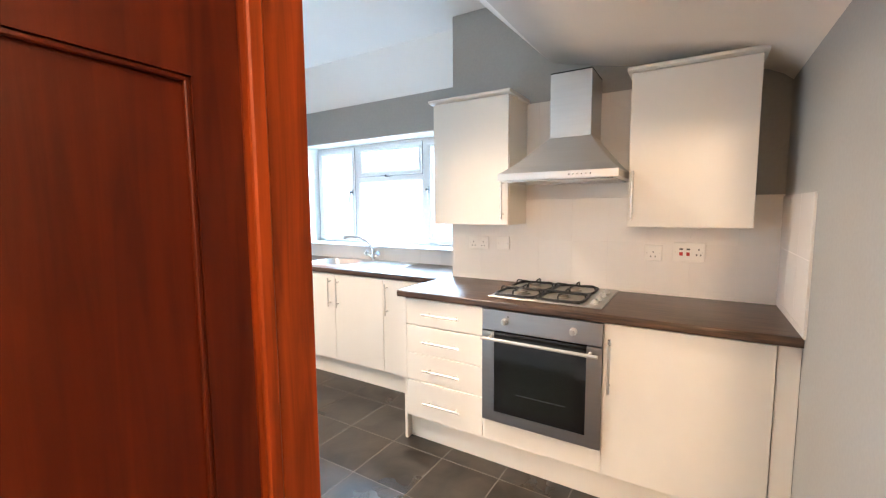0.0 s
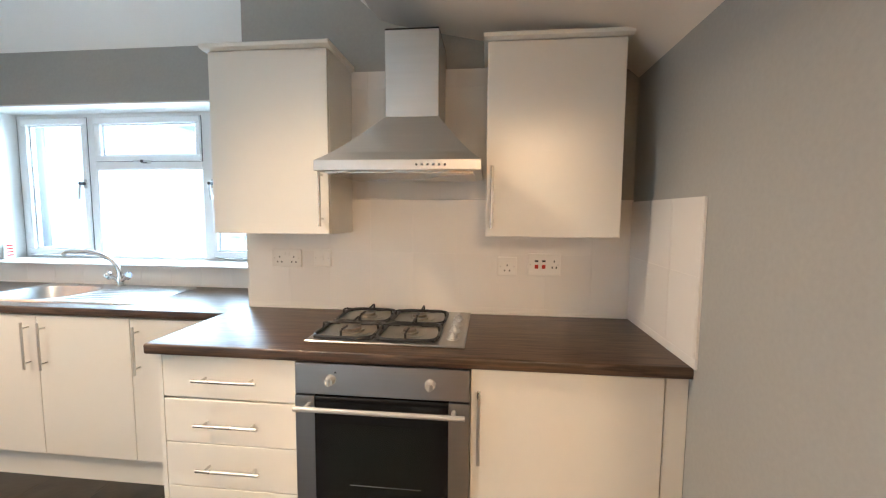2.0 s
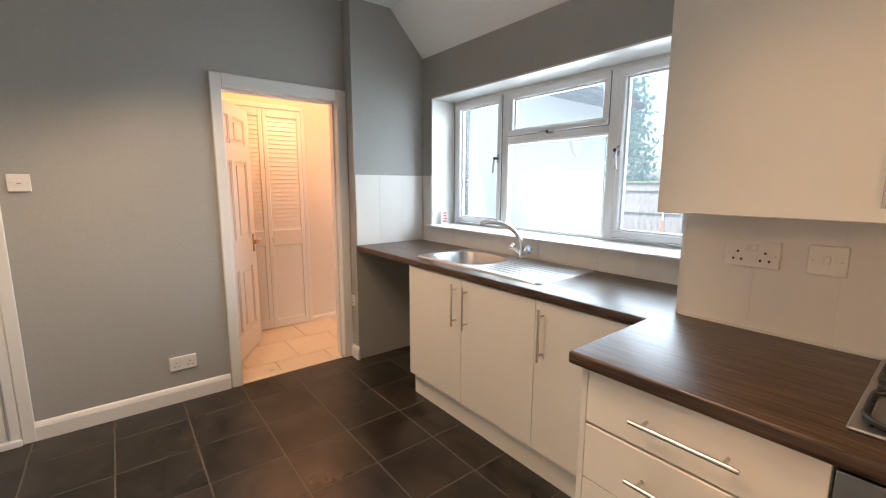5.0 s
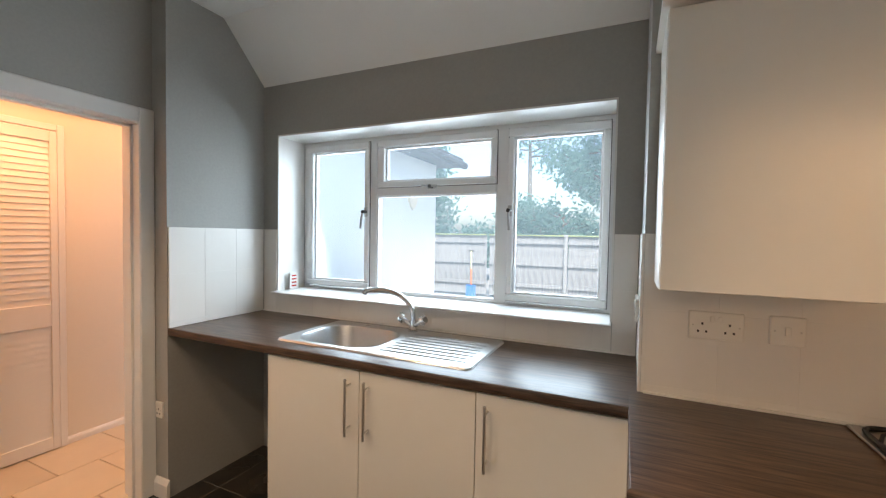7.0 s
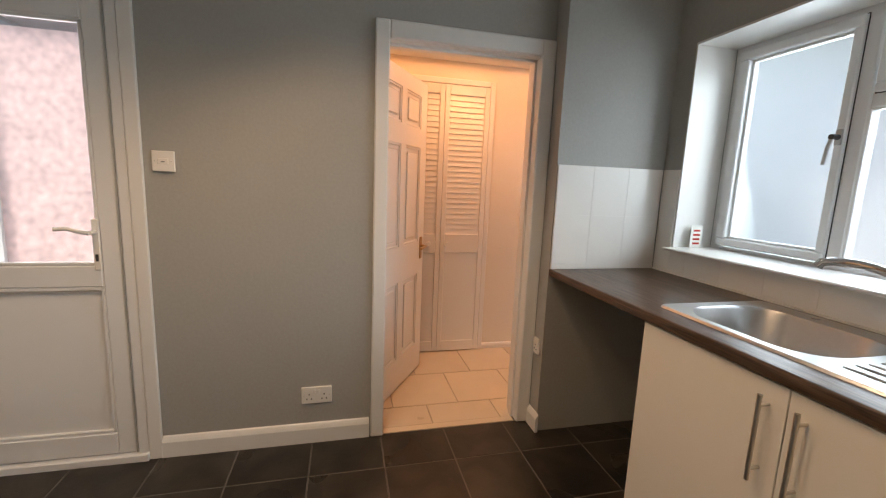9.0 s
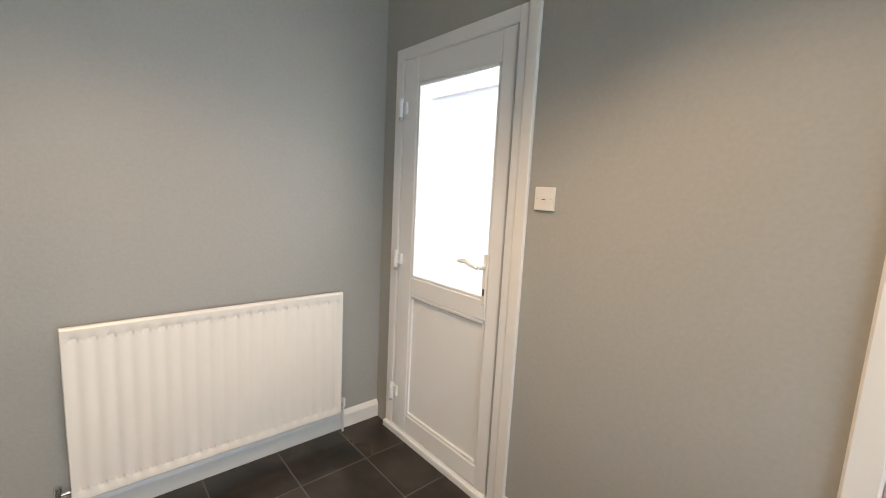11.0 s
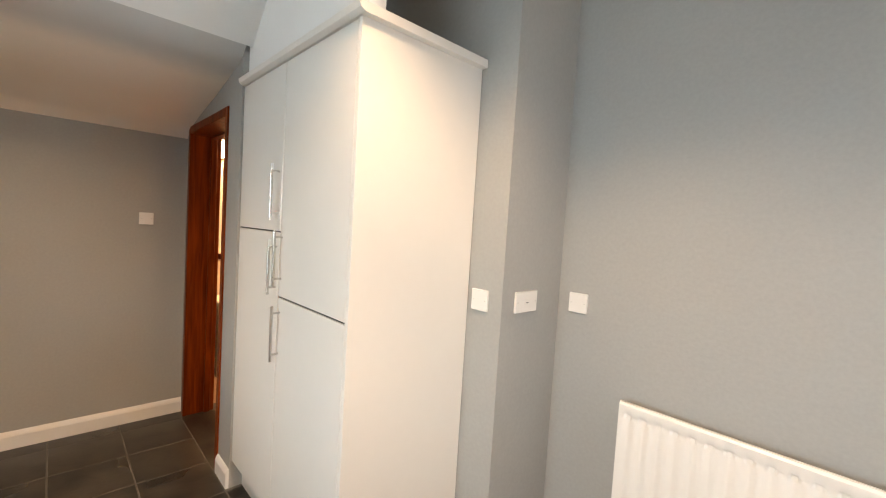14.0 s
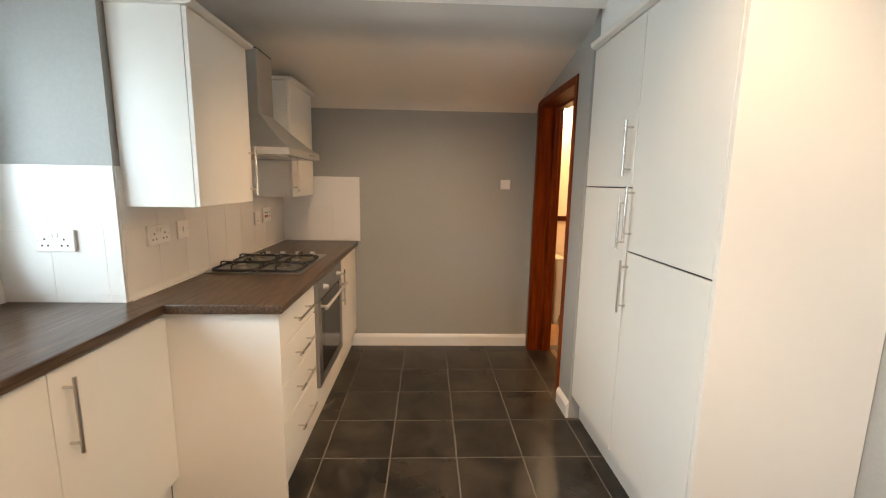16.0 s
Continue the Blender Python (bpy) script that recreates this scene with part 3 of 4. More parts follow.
for r in ((-4.205, -4.145, ly0, LA, 0.04, 2.025), (-4.205, -4.145, LB, ly1, 0.04, 2.025), (-4.205, -4.145, LA, LB, 0.04, 0.145), (-4.205, -4.145, LA, LB, 1.9, 2.025), (-4.205, -4.145, LA, LB, 0.825, 0.92)):
    box(bm, *r, 0.006)
bleaf = piece("leaf", bm, UPVC, bd)
bm = bmesh.new()
box(bm, -4.185, -4.16, LA - 0.005, LB + 0.005, 0.14, 0.83)
part("panel", bm, UPVC, bleaf).matrix_parent_inverse = Matrix.Identity(4)
bm = bmesh.new()
for z0, z1 in ((0.145, 0.825), (0.92, 1.9)):
    a, b = LA, LB
    for r in ((-4.165, -4.148, a, b, z0, z0 + 0.014), (-4.165, -4.148, a, b, z1 - 0.014, z1), (-4.165, -4.148, a, a + 0.014, z0, z1), (-4.165, -4.148, b - 0.014, b, z0, z1)):
        box(bm, *r, 0.003)
part("glazing_bead", bm, UPVC, bleaf)
p = part("pane", bx(-4.178, -4.174, LA, LB, 0.92, 1.9), GLASS, bleaf)
p.visible_shadow = False
bm = bmesh.new()
box(bm, -4.147, -4.138, -1.631, -1.603, 0.9, 1.12, 0.004)
tube(bm, (-4.14, -1.617, 1.065), (-4.095, -1.617, 1.065), 0.009)
sweep(bm, [(-4.095, -1.617, 1.065), (-4.092, -1.65, 1.07), (-4.09, -1.69, 1.083), (-4.092, -1.735, 1.08)], 0.009, 8)
# strip laid over the leaf's edge, its grey painting the shade in the gap
part("seam", bx(-4.147, -4.1415, -1.5315, -1.5265, 0.04, 2.028), KNOB, bleaf, "grey strip drawing the shaded gap between door and frame")
# thin grey strip draws the dark line along the lower panel's top
part("panel_line", bx(-4.16, -4.1472, LA + 0.014, LB - 0.014, 0.806, 0.812), KNOB, bleaf, "thin grey strip along the top of the lower panel")
part("door_handle", bm, PLATE, bleaf, "white lever handle on a backplate", True)
part("keyhole", bx(-4.1385, -4.137, -1.623, -1.612, 0.94, 0.97), SLOT, bleaf)
for z in (0.25, 1.005, 1.79):
    bm = bmesh.new()
    tube(bm, (-4.125, -2.262, z - 0.045), (-4.125, -2.262, z + 0.045), 0.013)
    box(bm, -4.146, -4.13, -2.262, -2.225, z - 0.03, z + 0.03, 0.003)
    hinge = piece("hinge", bm, UPVC, bd, "white flag hinge", True)
    part("hinge_pin", tb((-4.125, -2.262, z - 0.062), (-4.125, -2.262, z - 0.045), 0.009), KNOB, hinge)

# ---- wooden doorway ----
d1 = thing("door_1", -0.5, -1.56, 0, "red-brown stained wooden door frame with its panelled door open", "door")
tagged(d1, kind="structure")
bm = bmesh.new()
for r in ((-0.942, -0.895, -1.569, -1.452, 0, 2.035), (-0.115, -0.068, -1.649, -1.452, 0, 2.035), (-0.895, -0.115, -1.68, -1.452, 1.985, 2.035), (-0.895, -0.883, -1.56, -1.535, 0, 1.985), (-0.13, -0.115, -1.62, -1.58, 0, 1.985), (-0.88, -0.13, -1.62, -1.58, 1.97, 1.985)):
    box(bm, *r, 0.003)
piece("door_frame", bm, FRAMEWOOD, d1)
pan = [(a, b, c, d) for a, b in ((0.066, 0.345), (0.425, 0.7)) for c, d in ((0.22, 0.78), (0.93, 1.535), (1.66, 1.86))]
leaf2 = panel_leaf(0.77, 1.965, 0.04, pan, MAHOG, field=False, mould=0.007)
leaf2.parent = d1
leaf2.matrix_parent_inverse = Matrix.Translation(d1.location).inverted()
leaf2.matrix_basis = pose(-0.932, -1.572, 0.012, 0, 0, -88)
boxes("threshold", [(-0.895, -0.115, -1.655, -1.4435, -0.01, -0.0006)], TILEF, "dark slate-look tile in the hall doorway", "threshold")
boxes("threshold_strip", [(-0.895, -0.115, -1.69, -1.655, -0.01, 0.004)], THRESH, "wooden threshold strip at the hall doorway", "threshold", 0.003)
boxes("wall_hall", [(-1.45, -1.3, -4.3, -1.66, 0, 2.55), (0.8, 0.95, -4.3, -1.5, 0, 2.55), (-1.3, 0.8, -4.45, -4.3, 0, 2.55), (0.15, 0.8, -1.66, -1.5, 0, 2.55), (-1.3, -1.14, -2.04, -1.66, 0, 2.55)], CREAM, "cream painted hall wall")
boxes("ceiling_hall", [(-1.45, 0.95, -4.45, -1.66, 2.5, 2.6)], WHITE_CEIL, "white hall ceiling", "ceiling")
boxes("floor_hall", [(-1.3, 0.8, -4.3, -1.66, -0.1, -0.002)], HALLFLOOR, "light brown hall floor", "floor")
boxes("trim_dado_rail", [(0.775, 0.8, -4.3, -1.66, 1.03, 1.08)], MAHOG, "red-brown stained dado rail", "dado rail", 0.004)
wl = thing("wall_lamp", 0.8, -1.9, 2.0, "small warm wall lamp with a glass shade, lit", "wall lamp")
piece("bracket", tb((0.8, -1.9, 1.95), (0.72, -1.9, 1.95), 0.012), BRASS, wl)
bm = bmesh.new()
bmesh.ops.create_uvsphere(bm, u_segments=16, v_segments=10, radius=0.06, matrix=Matrix.Translation((0.7, -1.9, 2.03)) @ Matrix.Diagonal((1, 1, 1.3, 1)))
piece("shade", bm, BULB, wl, "", True)

hr = thing("hall_radiator", 0.3, -1.73, 0.2, "cream painted double-panel radiator beside the hall doorway", "radiator")
for face, back in ((-1.778, -1.768), (-1.7, -1.69)):
    bm = bmesh.new()
    hp = [(-0.03, back), (-0.03, face + 0.003), (-0.027, face)]
    for k in range(13):
        x = -0.02 + 0.05 * k
        hp += [(x + 0.01, face), (x + 0.017, face + 0.004), (x + 0.032, face + 0.004), (x + 0.039, face)]
    hp += [(0.647, face), (0.65, face + 0.003), (0.65, back)]
    prism(bm, hp, 2, 0.2, 0.775)
    piece("panel", bm, CREAM, hr)
for x in (-0.032, 0.642):
    piece("end_cover", bx(x, x + 0.01, -1.767, -1.701, 0.205, 0.78, bev=0.002), CREAM, hr)
piece("top_grille", bx(-0.022, 0.642, -1.767, -1.701, 0.762, 0.777), CREAM, hr)
for x in (0.12, 0.5):
    piece("bracket", bx(x - 0.02, x + 0.02, -1.69, -1.66, 0.3, 0.7), CREAM, hr)
v = piece("valve", tb((-0.03, -1.735, 0.24), (-0.075, -1.735, 0.24), 0.011), BRASS, hr, "small brass radiator valve", True)
part("valve_cap", tb((-0.075, -1.735, 0.2), (-0.075, -1.735, 0.3), 0.017, 14, 0.014), BRASS, v, "", True)
part("pipe", tb((-0.075, -1.735, -0.002), (-0.075, -1.735, 0.2), 0.0075, 10), BRASS, v, "", True)

# ---- kitchen units ----
def bar_handle(parent, p, way, length=0.235, out=(0, -1, 0)):
    """A round bar handle on two short posts. p: the middle, on the door's face."""
    p, w, o = Vector(p), Vector(way), Vector(out)
    c = p + 0.034 * o
    bm = bmesh.new()
    tube(bm, c - w * length / 2, c + w * length / 2, 0.006, 12)
    for s in (-1, 1):
        q = p + s * w * (length / 2 - 0.03)
        tube(bm, q, q + 0.034 * o, 0.0045, 8)
    ob = part("handle", bm, HANDLE, parent, "satin steel bar handle", True)
    return ob


def front(parent, x0, x1, y, z0, z1, name="door", into=1):
    """A slab door 18 mm thick whose face lies at y."""
    a, b = (y, y + 0.018) if into > 0 else (y - 0.018, y)
    return piece(name, bx(x0 + 0.0015, x1 - 0.0015, a, b, z0 + 0.0015, z1 - 0.0015, bev=0.0015), DOORWHITE, parent)


def base_unit(x0, x1, yf, yb, label):
    u = thing("base_cabinet", (x0 + x1) / 2, yf, 0, label, "cabinet", "kitchen base units")
    bm = bmesh.new()
    box(bm, x0, x1, yf + 0.02, yb, 0.15, 0.87)
    piece("body", bm, CARCASS, u)
    return u


FY = 0.0
u = base_unit(-1.79, -1.288, FY, 0.58, "cream-white four-drawer base unit with steel bar handles")
piece("end_panel", bx(-1.808, -1.79, FY, 0.484, 0.0, 0.87, bev=0.001), DOORWHITE, u)
zs = [0.15, 0.374, 0.541, 0.708, 0.866]
for a, b in zip(zs, zs[1:]):
    d = front(u, -1.79, -1.288, FY, a + (0.003 if a == 0.708 else 0), b - (0.002 if b == 0.708 else 0), "drawer_front")
    bar_handle(d, (-1.535, FY, (a + b) / 2), (1, 0, 0))
u = base_unit(-0.683, -0.005, FY, 0.58, "cream-white base unit with one door and a filler strip")
d = front(u, -0.683, -0.072, FY, 0.15, 0.866)
bar_handle(d, (-0.655, FY, 0.68), (0, 0, 1), 0.25)
piece("filler", bx(-0.07, -0.002, FY + 0.004, FY + 0.02, 0.15, 0.868), DOORWHITE, u)
oven_box = thing("oven_housing", -0.985, FY, 0, "cream-white oven housing with a blank panel below the oven", "cabinet")
bm = bmesh.new()
box(bm, -1.286, -1.27, 0.02, 0.58, 0.15, 0.87)
box(bm, -0.7, -0.685, 0.02, 0.58, 0.15, 0.87)
box(bm, -1.27, -0.7, 0.02, 0.58, 0.25, 0.266)
box(bm, -1.27, -0.7, 0.56, 0.58, 0.266, 0.87)
piece("body", bm, CARCASS, oven_box)
front(oven_box, -1.288, -0.683, FY, 0.15, 0.266, "blank_panel")
boxes("plinth", [(-1.79, 0, 0.045, 0.06, 0, 0.148)], DOORWHITE, "cream-white plinth under the hob units", "plinth")
boxes("plinth", [(-3.345, -1.81, 0.485, 0.5, 0, 0.148)], DOORWHITE, "cream-white plinth under the sink units", "plinth")

# oven
ov = thing("built_in_oven", -0.985, FY, 0.268, "stainless steel built-in electric oven with a black glass door", "oven")
piece("body", bx(-1.268, -0.702, 0.004, 0.55, 0.27, 0.862), DARK, ov)
OX0, OX1 = -1.283, -0.686
fas = piece("control_panel", bx(OX0, OX1, -0.018, 0.004, 0.758, 0.866, bev=0.002), OVENSTEEL, ov)
for x in (-1.155, -0.815):
    bm = bmesh.new()
    tube(bm, (x, -0.018, 0.812), (x, -0.021, 0.812), 0.019, 24)
    tube(bm, (x, -0.021, 0.812), (x, -0.042, 0.812), 0.016, 24, 0.0135)
    box(bm, x - 0.004, x + 0.004, -0.047, -0.03, 0.799, 0.825, 0.001)
    part("knob", bm, KNOB, fas, "pale round control knob", True)
part("indicator", bx(-1.142, -1.135, -0.0192, -0.018, 0.835, 0.841), SLOT, fas)
bm = bmesh.new()
prism(bm, [(OX0, 0.27), (OX1, 0.27), (OX1, 0.752), (OX1 - 0.068, 0.752), (OX1 - 0.068, 0.325), (OX0 + 0.068, 0.325), (OX0 + 0.068, 0.752), (OX0, 0.752)], 1, -0.018, 0.002)
od = piece("oven_door", bm, OVENSTEEL, ov)
part("door_glass", bx(OX0 + 0.066, OX1 - 0.066, -0.0165, 0.0, 0.32, 0.752), OVENGLASS, od, "black glass oven window")
bm = bmesh.new()
for z in (0.44,):
    tube(bm, (OX0 + 0.19, -0.0172, z), (OX1 - 0.16, -0.0172, z), 0.001, 6)
part("rack_line", bm, DULLMETAL, od)
part("inner_window", bx(OX0 + 0.12, OX1 - 0.12, -0.0172, -0.0165, 0.37, 0.66), OVENIN, od, "dark greenish inner oven window")
bm = bmesh.new()
tube(bm, (OX0 + 0.012, -0.058, 0.722), (OX1 - 0.012, -0.058, 0.722), 0.0085, 14)
for x in (OX0 + 0.05, OX1 - 0.05):
    tube(bm, (x, -0.018, 0.722), (x, -0.058, 0.722), 0.008, 10)
part("oven_handle", bm, KNOB, od, "pale satin bar handle", True)

# worktops
def worktop(name, pts, rolled, label):
    """A laminate slab; rolled: says which edges, by their middle, are rounded over."""
    bm = bmesh.new()
    prism(bm, pts, 2, 0.872, 0.91)
    es = [e for e in bm.edges if abs(e.verts[0].co.z - e.verts[1].co.z) < 1e-4 and rolled((e.verts[0].co + e.verts[1].co) / 2)]
    bmesh.ops.bevel(bm, geom=es, offset=0.007, segments=3, affect="EDGES", profile=0.5)
    return tagged(part(name, bm, WORKTOP, None, "", True), label, "worktop")


WX = -1.838
wt1 = worktop("worktop", [(WX, -0.023), (-0.002, -0.023), (-0.002, 0.582), (-1.806, 0.582), (WX, 0.582), (WX, 0.425)], lambda c: c.y < 0.4 and c.x < -0.01, "dark walnut laminate worktop with a rolled edge round the hob")
wt2 = worktop("worktop", [(-4.038, 0.425), (WX - 0.0006, 0.425), (WX - 0.0006, 0.5826), (-1.814, 0.5826), (-1.814, 1.042), (-4.038, 1.042)], lambda c: c.y < 0.43, "dark walnut laminate worktop round the sink")
bm = bmesh.new()
box(bm, -3.332, -2.866, 0.546, 0.919, 0.86, 0.93)
cut = mesh_of(bm, "cut", WORKTOP)
cutter = bpy.data.objects.new("cut", cut)
scene.collection.objects.link(cutter)
mod = wt2.modifiers.new("hole", "BOOLEAN")
mod.operation, mod.object, mod.solver = "DIFFERENCE", cutter, "EXACT"
bpy.context.view_layer.update()
done = bpy.data.meshes.new_from_object(wt2.evaluated_get(bpy.context.evaluated_depsgraph_get()))
wt2.modifiers.clear()
wt2.data = done
bpy.data.objects.remove(cutter)

part("sealant_bead", bx(-4.03, -1.82, 1.033, 1.0425, 0.9095, 0.917), PLATE, wt2, "white sealant bead")
part("sealant_bead", bx(-1.795, -0.012, 0.572, 0.5825, 0.9095, 0.917), PLATE, wt1, "white sealant bead")
part("joint_line", bx(WX - 0.0006, WX, 0.433, 0.58, 0.9, 0.9098), SLOT, wt1, "fine dark joint between the worktops")
# sink run
SY = 0.442
DIV = (-3.345, -2.838, -2.334, -1.835)
for k, (a, b) in enumerate(zip(DIV, DIV[1:])):
    u = thing("base_cabinet", (a + b) / 2, SY, 0, "cream-white single-door base unit under the sink worktop", "cabinet", "kitchen base units")
    bm = bmesh.new()
    for r in ((a, a + 0.016, SY + 0.02, 1.0, 0.15, 0.868), (b - 0.016, b, SY + 0.02, 1.0, 0.15, 0.868), (a + 0.016, b - 0.016, SY + 0.02, 1.0, 0.15, 0.166), (a + 0.016, b - 0.016, 0.984, 1.0, 0.166, 0.7)):
        box(bm, *r)
    piece("body", bm, CARCASS, u)
    d = front(u, a, b, SY, 0.15, 0.866)
    bar_handle(d, ((b - 0.045) if k == 0 else (a + 0.045), SY, 0.715), (0, 0, 1))
piece("filler", bx(-1.835, -1.81, SY + 0.004, SY + 0.02, 0.15, 0.868), DOORWHITE, u)


def wall_unit(x0, x1, label, hx):
    u = thing("wall_cabinet", (x0 + x1) / 2, 0.3, 1.286, label, "cabinet", "kitchen wall units")
    bm = bmesh.new()
    box(bm, x0, x1, 0.313, 0.584, 1.286, 2.02)
    piece("body", bm, DOORWHITE, u)
    d = front(u, x0, x1, 0.294, 1.286, 2.02)
    bar_handle(d, (hx, 0.294, 1.438), (0, 0, 1))
    bm = bmesh.new()
    prism(bm, [(0.262, 2.036), (0.266, 2.026), (0.285, 2.021), (0.584, 2.021), (0.584, 2.041), (0.266, 2.041)], 0, x0 - 0.016, x1 + 0.016)
    piece("cornice", bm, DOORWHITE, u)
    return u


wall_unit(-1.775, -1.273, "cream-white wall cupboard with a cornice, beside the cooker hood", -1.301)
wall_unit(-0.645, -0.139, "cream-white wall cupboard with a cornice, near the end wall", -0.622)

# cooker hood
hood = thing("cooker_hood", -0.96, 0.11, 1.525, "stainless steel pyramid chimney cooker hood", "cooker hood")
hx0, hx1, hy0, hy1 = -1.258, -0.66, 0.11, 0.58
bm = bmesh.new()
box(bm, hx0, hx1, hy0, hy1, 1.525, 1.563, 0.002)
band = piece("band", bm, STEEL, hood)
part("filter", bx(hx0 + 0.03, hx1 - 0.03, hy0 + 0.03, hy1 - 0.02, 1.519, 1.526), HANDLE, band, "dull metal grease filter")
for k in range(6):
    bm = bmesh.new()
    x = -0.885 + 0.02 * k
    tube(bm, (x, hy0, 1.544), (x, hy0 - 0.003, 1.544), 0.0042, 12)
    part("button", bm, CHROME if k else SLOT, band)
cx0, cx1, cy0 = -1.05, -0.835, 0.33
bm = bmesh.new()
lo = [(hx0 + 0.003, hy0 + 0.003), (hx1 - 0.003, hy0 + 0.003), (hx1 - 0.003, hy1), (hx0 + 0.003, hy1)]
hi = [(cx0, cy0), (cx1, cy0), (cx1, hy1), (cx0, hy1)]
n = 6
rings = []
for k in range(n + 1):
    f = k / n
    g = f ** 0.85
    rings.append([bm.verts.new((a[0] + (b[0] - a[0]) * g, a[1] + (b[1] - a[1]) * g, 1.563 + (1.757 - 1.563) * f)) for a, b in zip(lo, hi)])
for a, b in zip(rings, rings[1:]):
    for k in range(4):
        bm.faces.new((a[k], a[(k + 1) % 4], b[(k + 1) % 4], b[k]))
bm.faces.new(rings[0][::-1])
bm.faces.new(rings[-1])
piece("canopy", bm, STEEL, hood)
bm = bmesh.new()
box(bm, cx0, cx1, cy0, hy1, 1.757, 2.09, 0.002)
ch = piece("chimney", bm, STEEL, hood)
part("chimney_top", bx(cx0 + 0.001, cx1 - 0.001, cy0 + 0.001, hy1, 2.09, 2.096), DARK, ch)

# gas hob
def rounded(x0, x1, y0, y1, r, n=6):
    out = []
    for cx, cy, a in ((x1 - r, y1 - r, 0), (x0 + r, y1 - r, 90), (x0 + r, y0 + r, 180), (x1 - r, y0 + r, 270)):
        out += [(cx + r * math.cos(radians(a + 90 * k / n)), cy + r * math.sin(radians(a + 90 * k / n))) for k in range(n + 1)]
    return out


hob = thing("gas_hob", -0.998, 0.07, 0.91, "stainless steel four-burner gas hob with black pan supports", "hob")
HX0, HX1, HY0, HY1 = -1.288, -0.708, 0.065, 0.565
bm = bmesh.new()
box(bm, HX0, HX1, HY0, HY1, 0.9105, 0.918, 0.003)
piece("hob_plate", bm, HOBSTEEL, hob)
for bxx, byy, r in ((-1.155, 0.2, 0.05), (-1.155, 0.43, 0.04), (-0.925, 0.2, 0.034), (-0.925, 0.43, 0.04)):
    bm = bmesh.new()
    tube(bm, (bxx, byy, 0.918), (bxx, byy, 0.921), r + 0.03, 28)
    tube(bm, (bxx, byy, 0.921), (bxx, byy, 0.928), r, 24)
    b = piece("burner", bm, WELL, hob, "", True)
    bm = bmesh.new()
    tube(bm, (bxx, byy, 0.928), (bxx, byy, 0.936), r * 0.8, 24, r * 0.72)
    part("burner_cap", bm, BURNER, b, "worn metal burner cap", True)
def ring(bm, x0, x1, y0, y1, r, z, t):
    pts = [(x, y, z) for x, y in rounded(x0, x1, y0, y1, r, 4)]
    sweep(bm, pts + pts[:2], t, 8)


for gx0, gx1 in ((-1.275, -1.042), (-1.038, -0.805)):
    xm = (gx0 + gx1) / 2
    bm = bmesh.new()
    zt, ym = 0.925, 0.315
    for y0, y1 in ((0.085, ym), (ym, 0.545)):
        yc = (y0 + y1) / 2
        ring(bm, gx0 + 0.004, gx1 - 0.004, y0 + 0.004, y1 - 0.004, 0.05, zt, 0.0066)
        for dx, dy in ((-1, 0), (1, 0), (0, -1), (0, 1)):
            p = Vector((xm + dx * 0.111, yc + dy * 0.109, zt))
            q = p + Vector((-dx * 0.004, -dy * 0.004, 0.023))
            sweep(bm, [p, q, q + Vector((-dx * 0.012, -dy * 0.012, 0.003)), q + Vector((-dx * 0.065, -dy * 0.065, 0.0))], 0.0046, 6)
        bw = bmesh.new()
        prism(bw, rounded(gx0 + 0.014, gx1 - 0.014, y0 + 0.014, y1 - 0.014, 0.045), 2, 0.918, 0.9195)
        piece("burner_well", bw, WELL, hob)
    box(bm, gx0 + 0.004, gx1 - 0.004, ym - 0.012, ym + 0.012, 0.9185, 0.929, 0.002)
    inner = gx1 if gx0 < -1.2 else gx0
    box(bm, *sorted((inner, inner - 0.013 if gx0 < -1.2 else inner + 0.013)), 0.1, 0.53, 0.9185, 0.928, 0.002)
    for x in (gx0 + 0.016, gx1 - 0.016):
        for y in (0.1, 0.53):
            tube(bm, (x, y, 0.918), (x, y, zt), 0.006, 8)
    piece("pan_support", bm, IRON, hob, "black cast-iron pan support")
for k in range(4):
    y = 0.15 + 0.095 * k
    bm = bmesh.new()
    tube(bm, (-0.755, y, 0.918), (-0.755, y, 0.922), 0.024, 20)
    tube(bm, (-0.755, y, 0.922), (-0.755, y, 0.936), 0.018, 20, 0.015)
    box(bm, -0.759, -0.751, y - 0.017, y + 0.015, 0.934, 0.942, 0.001)
    piece("knob", bm, KNOB, hob, "silver-grey control knob", True)

# sink and tap
sink = thing("inset_sink", -2.88, 0.76, 0.91, "stainless steel single-bowl inset sink with a ribbed drainer", "sink")
sx0, sx1, sy0, sy1 = -3.378, -2.385, 0.515, 1.0
bx0, bx1, by0, by1 = -3.33, -2.87, 0.55, 0.915
bm = bmesh.new()
loops = []
for (x0, x1, y0, y1, r), z in (((sx0, sx1, sy0, sy1, 0.03), 0.9105), ((sx0 + 0.006, sx1 - 0.006, sy0 + 0.006, sy1 - 0.006, 0.026), 0.918)):
    loops.append([bm.verts.new((x, y, z)) for x, y in rounded(x0, x1, y0, y1, r)])
bowl = []
for (i, r), z in (((0.0, 0.13), 0.917), ((0.006, 0.125), 0.908), ((0.02, 0.115), 0.80), ((0.035, 0.1), 0.775), ((0.09, 0.07), 0.768)):
    bowl.append([bm.verts.new((x, y, z)) for x, y in rounded(bx0 + i, bx1 - i, by0 + i, by1 - i, r)])
N = len(loops[0])
for a, b in [(loops[0], loops[1])] + list(zip([loops[1]] + bowl, bowl)):
    for k in range(N):
        bm.faces.new((a[k], a[(k + 1) % N], b[(k + 1) % N], b[k]))
bm.faces.new(bowl[-1])
